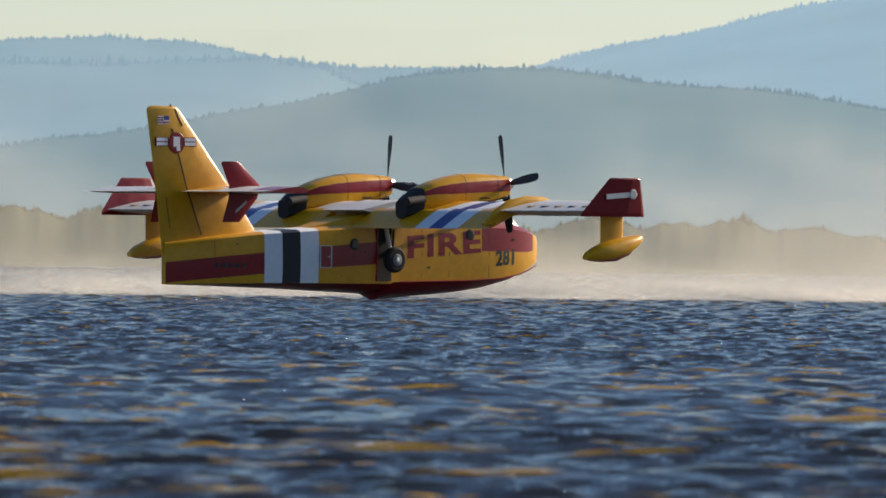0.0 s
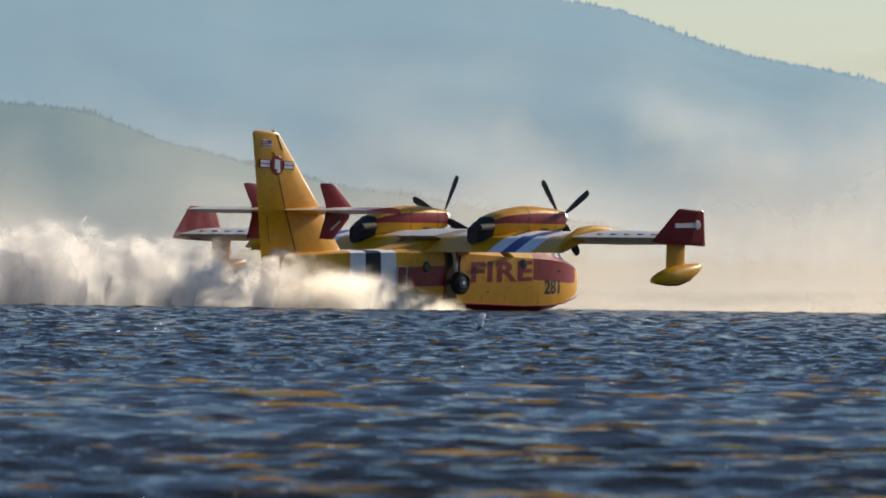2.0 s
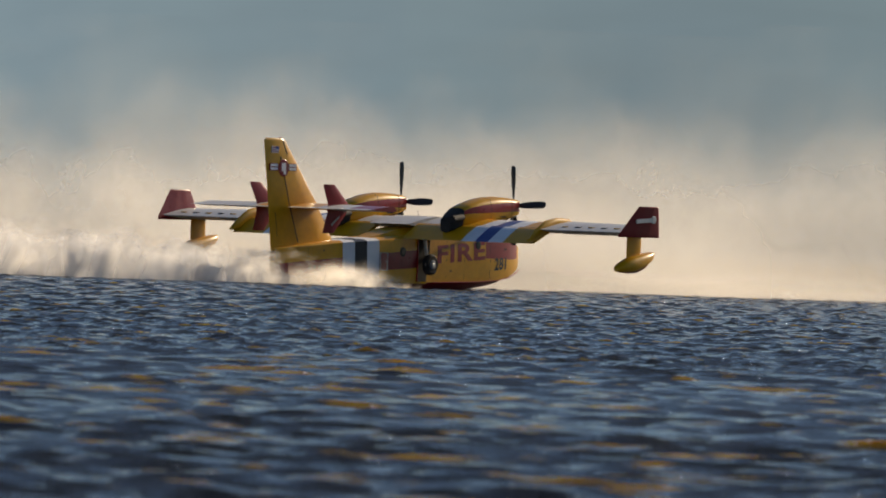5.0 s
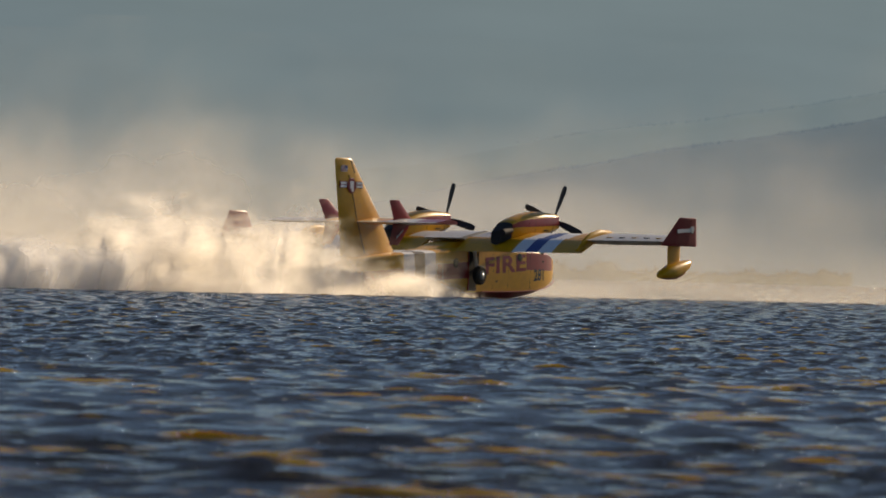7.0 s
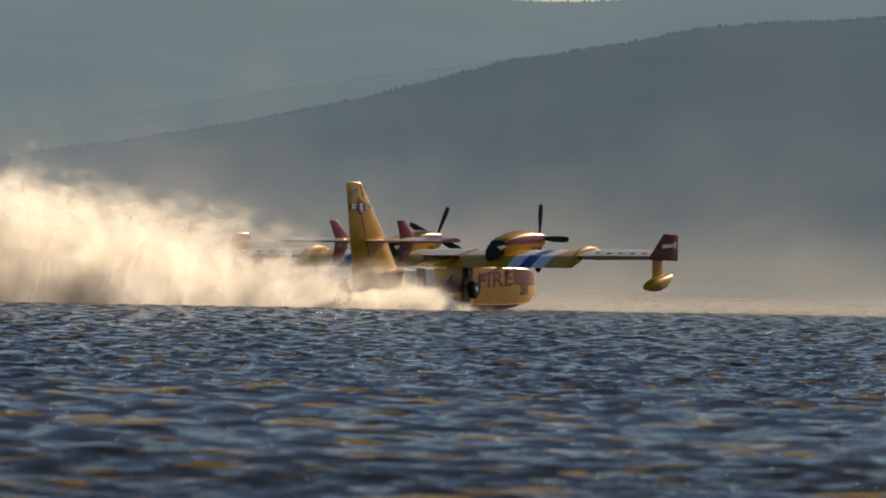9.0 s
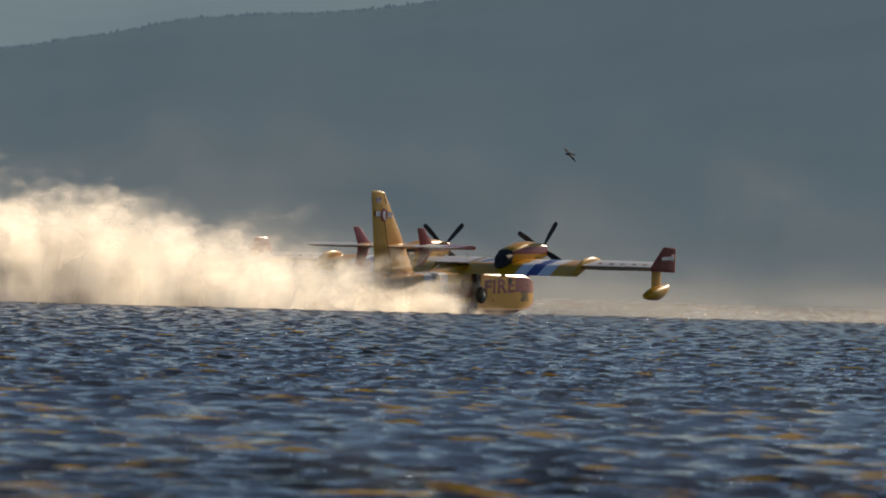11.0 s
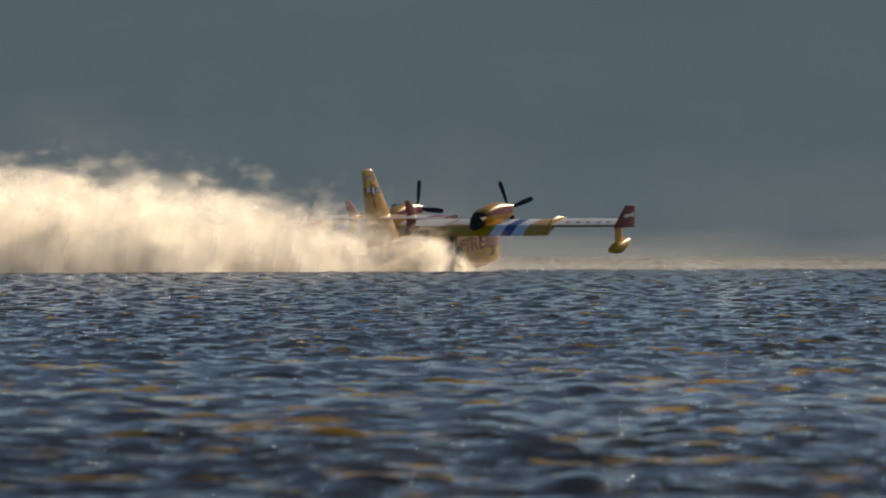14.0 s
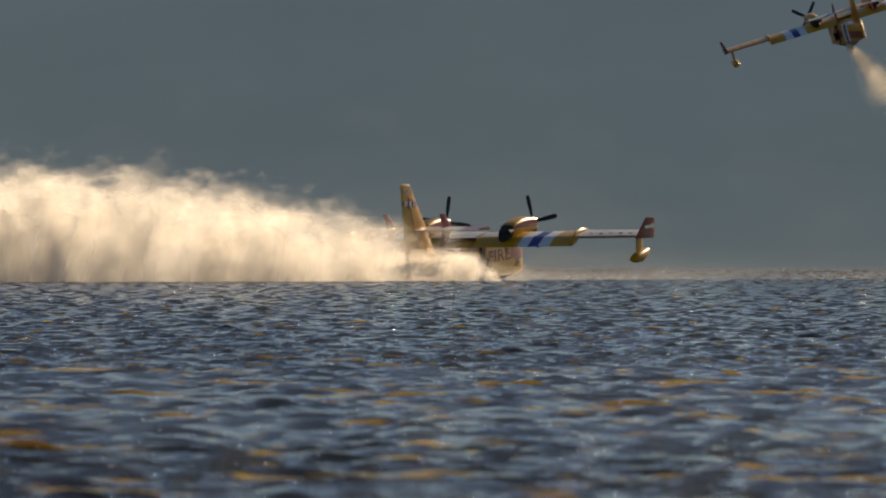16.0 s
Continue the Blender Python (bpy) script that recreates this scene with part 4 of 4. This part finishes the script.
def bow_spray():
    """Spray that is torn off the chines and the step and travels with the hull: billows that grow towards the tail."""
    verts, faces, dens = [], [], []
    rng = random.Random(41)
    n, k = 14, 8
    for side in (-1, 1):
        for b in range(13):
            u = b / 12
            x0, yaw = 1.5 - 11.5 * u, rng.uniform(-0.5, 0.5)
            wide, tall = 0.55 + 1.5 * u, 1.0 + 2.3 * u ** 0.8
            o = len(verts)
            for i in range(n + 1):
                p = 2 * i / n - 1
                for j in range(k + 1):
                    v = j / k
                    q = Vector((x0 * 1.3 + p, v * 2.2, side * 3.0))
                    y = side * (1.25 + wide * (0.9 + p))
                    x = x0 + yaw * wide * p + 0.35 * noise.noise(q * 1.4)
                    verts.append((x, y, v * tall - 0.1 + 0.1 * noise.noise(q)))
                    dens.append((1 - v ** 3) * max(0.0, 1 - max(p, 0.0) ** 2 - 0.6 * min(p, 0.0) ** 2))
            for i in range(n):
                for j in range(k):
                    m = o + i * (k + 1) + j
                    faces.append((m, m + k + 1, m + k + 2, m + 1))
    ob = mesh_object("bow_spray", verts, faces, [BILLOW_LOW], smooth=True)
    at = ob.data.attributes.new("thickness", "FLOAT", "POINT")
    at.data.foreach_set("value", dens)
    return tagged(ob, "white spray torn off the hull step", "spray", "", "stuff")


BOW = bow_spray()


def trail():
    """Water streaming from the belly of the second seaplane."""
    rng = np.random.default_rng(5)
    n = 40000
    u = rng.random(n)
    c = np.stack([-2.5 - 34 * u, rng.normal(0, 0.2, n) * (0.4 + 5 * u), -0.2 - 6.5 * u ** 1.2 + rng.normal(0, 0.2, n) * (0.4 + 4 * u)], -1)
    v = c[:, None, :] + rng.normal(0, 0.022, (n, 3, 3))
    me = bpy.data.meshes.new("water_trail")
    me.from_pydata(v.reshape(-1, 3).tolist(), [], np.arange(3 * n).reshape(-1, 3).tolist())
    me.materials.append(SPRAY)
    return tagged(new("water_trail", me), "thin stream of water falling from the banking seaplane", "spray", "", "stuff")


TRAIL = trail()


# ---- gulls ----
def gull(plumage):
    g = new("gull")
    g.scale = (0.75, 0.75, 0.75)
    part("body", loft([oval(x, 0, z, r, r * 0.9, 12) for x, z, r in ((0.24, 0.02, 0.015), (0.19, 0.02, 0.04), (0.12, 0.01, 0.055), (0, 0, 0.075), (-0.12, 0, 0.055), (-0.2, 0.005, 0.03))]), plumage, g, "", True)
    part("beak", loft(tube((0.24, 0, 0.02), (0.30, 0, 0.01), 0.012, 8, 0.003)), YELLOW, g)
    part("tail", loft([[(-0.18, -0.03, 0.01), (-0.18, 0.03, 0.01), (-0.18, 0.03, 0.0), (-0.18, -0.03, 0.0)], [(-0.32, -0.07, 0.01), (-0.32, 0.07, 0.01), (-0.32, 0.07, 0.004), (-0.32, -0.07, 0.004)]]), plumage, g)
    wings = []
    for s in (-1, 1):
        w = part("wing", loft([foil(0.10, 0.17, 0, 0.03, 0.8), foil(0.13, 0.18, s * 0.25, 0.05, 0.6), foil(0.10, 0.14, s * 0.42, 0.03, 0.5)]), plumage, g, "", True)
        part("wing_tip", loft([foil(0.10, 0.14, s * 0.42, 0.03, 0.5), foil(0.0, 0.03, s * 0.66, -0.03, 0.5)]), TIP_BACKLIT_FEATHER, w, "dark wing tip", True)
        wings.append(w)
    tagged(g, "grey-white gull flying low over the waves", "gull", "gulls")
    return g, wings


GULL, _w = gull(FEATHER)
# dark plumage paints the backlit look of the next two gulls
GULL_HIGH, _w = gull(TIP_BACKLIT_FEATHER)
tagged(GULL_HIGH, "gull darkened to look backlit, gliding above the lake")
GULL_PASSING = copy_thing(GULL_HIGH, pose(0, 0, 60))
tagged(GULL_PASSING, "gull darkened to look backlit, gliding high in front of the hills")

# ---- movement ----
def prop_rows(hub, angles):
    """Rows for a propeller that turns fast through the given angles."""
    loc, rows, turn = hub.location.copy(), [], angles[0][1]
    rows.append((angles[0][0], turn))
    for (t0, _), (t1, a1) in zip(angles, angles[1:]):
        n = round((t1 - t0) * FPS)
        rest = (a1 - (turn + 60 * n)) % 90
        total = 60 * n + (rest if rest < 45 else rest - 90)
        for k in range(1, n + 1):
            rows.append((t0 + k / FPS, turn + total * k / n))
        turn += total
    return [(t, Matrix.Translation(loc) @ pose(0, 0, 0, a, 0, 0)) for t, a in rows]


def motions():
    rows = []
    for t, _, _, _, p, bank in VIEWS:
        at = START + AHEAD * run(t)
        rows.append((t, pose(at.x, at.y, 0.4 * max(0, 1 - t / 2), bank, -p, math.degrees(HEAD))))
    walk(PLANE, rows)
    right = [(0, -9), (0.5, 10), (1, 32), (1.5, 19), (2, -35), (2.5, 10), (3, 2), (3.5, 7), (6, -9), (6.5, 0), (7, 22), (7.5, 15), (8, 0), (8.5, -5), (11, 30), (11.5, 35), (12, 40), (12.5, -42), (13, -31), (13.5, 20),
             (14, -20), (14.5, -26), (15, -10), (15.5, -5), (16, -12)]
    left = [(0, 6), (0.5, 20), (1, -44), (1.5, -3), (2, 24), (2.5, 18), (3, 8), (3.5, -7), (6, 4), (6.5, 10), (7, 15), (7.5, 20), (8, 10), (8.5, 19), (11, 43), (11.5, 40), (12, 30), (12.5, -21), (13, -4), (13.5, 0),
            (14, 5), (14.5, -5), (15, 0), (15.5, 5), (16, 8)]
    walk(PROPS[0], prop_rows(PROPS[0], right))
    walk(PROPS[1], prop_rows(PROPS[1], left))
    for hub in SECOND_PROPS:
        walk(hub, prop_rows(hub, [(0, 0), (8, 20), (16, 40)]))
    # the wave sheet drifts with the wind
    walk(WAVES, [(0, pose(0, 6, 0)), (16, pose(-3, -8, 0))])
    # spray of the wake
    for ob, t, at, top, tall, sunk, turn in SPRAYS:
        def put(z):
            return pose(at.x, at.y, z, 0, 0, turn)
        drop = -top - 0.4
        reach = float(np.interp(t, (6.4, 7.5, 10, 12, 14), (0.45, 0.7, 1.1, 1.0, 0.88))) if tall else 0.3
        base = float(np.interp(t, (6.4, 8, 10, 13), (0.10, 0.2, 0.30, 0.36)))
        rows = [(0.0, put(drop)), (t - 0.034, put(drop))]
        for dt in (0.0, 0.1, 0.3, 0.6, 1.0, 1.6, 2.5, 4.0, 7.0):
            if t + dt < 15.95:
                z = drop + (top + 0.2 - sunk) * (base + (1 - base) * (1 - math.exp(-dt / reach)))
                rows.append((t + dt, put(z - (1.2 if dt > 5 else 0.0))))
        dt = 16.0 - t
        rows.append((16.0, put(drop + (top + 0.2 - sunk) * (base + (1 - base) * (1 - math.exp(-dt / reach))) - (1.2 if dt > 7 else 0.0))))
        walk(ob, rows)
    rows = []
    for t, *_ in VIEWS:
        at = START + AHEAD * run(t)
        rows.append((t, pose(at.x, at.y, float(np.interp(t, (0, 0.85, 1.2, 1.6, 2.5, 3, 3.5, 3.7, 5, 8.5, 11, 11.5, 12, 13.5, 14.5, 16), (-5.0, -3.2, -1.7, -1.0, -1.3, -1.8, -3.1, -2.6, -1.8, -1.3, -1.5, -0.9, 0.1, -0.1, -0.6, -0.6))), 0, 0, math.degrees(HEAD))))
    walk(BOW, rows)
    # second seaplane: climbs away, banked to its left
    end = toward(24.49, 1.07, 1500)
    out, side = toward(24.5, 0, 1) - EYE, toward(114.5, 0, 1) - EYE
    heading = math.degrees(math.atan2(out.y * 50 - side.y * 7, out.x * 50 - side.x * 7))
    rows, drops = [], []
    for t in (0, 4, 8, 12, 16):
        at = end - (out * 50 - side * 14.5) * (16 - t) - Vector((0, 0, 0.6)) * (16 - t)
        m = Matrix.Translation(at) @ pose(0, 0, 0, 0, 0, heading) @ pose(0, 0, 0, 0, 1, 0) @ pose(0, 0, 0, -17, 0, 0)
        rows.append((t, m @ Matrix.Translation((0, 0, -3))))
        drops.append((t, Matrix.Translation(at) @ pose(0, 0, -3, 0, 0, heading)))
    walk(SECOND, rows)
    walk(TRAIL, drops)
    # gulls
    low = [(0, -0.79, 0.349, 430), (0.5, 0.37, 0.025, 420), (1, 1.55, -0.188, 340), (1.5, 2.88, -0.282, 265), (2, 4.25, -0.197, 270), (2.5, 5.65, -0.198, 280), (3.5, 8.21, -0.27, 285), (6, 17, 0.3, 350), (10, 32, 1.0, 420), (16, 52, 2.0, 500)]
    walk(GULL, [(t, Matrix.Translation(toward(a, e, d)) @ pose(0, 0, 0, 25 * math.sin(t * 7), 0, -10)) for t, a, e, d in low])
    high = [(0, 42, 1.0, 480), (9, 22.8, 0.7, 460), (10.8, 19.21, 0.556, 450), (11, 18.77, 0.609, 450), (11.5, 17.59, 0.635, 450), (12.5, 15.2, 0.7, 450), (16, 5, 1.5, 480)]
    walk(GULL_HIGH, [(t, Matrix.Translation(toward(a, e, d)) @ pose(0, 0, 0, 30 * math.sin(t * 9), 0, 190)) for t, a, e, d in high])
    over = [(0, 0, 3.0, 400), (5.0, 9.0, 1.3, 400), (5.8, 10.9, 1.08, 400), (6.2, 11.8, 1.05, 360), (7.0, 16.8, 1.4, 260), (7.5, 16.3, 0.35, 300), (7.8, 14.66, 0.2, 300), (8.0, 13.69, 0.2, 300), (8.4, 11.7, 0.25, 300), (16, -20, 2.0, 400)]
    walk(GULL_PASSING, [(t, Matrix.Translation(toward(a, e, d)) @ pose(0, 0, 0, -35, 0, 15)) for t, a, e, d in over])


motions()
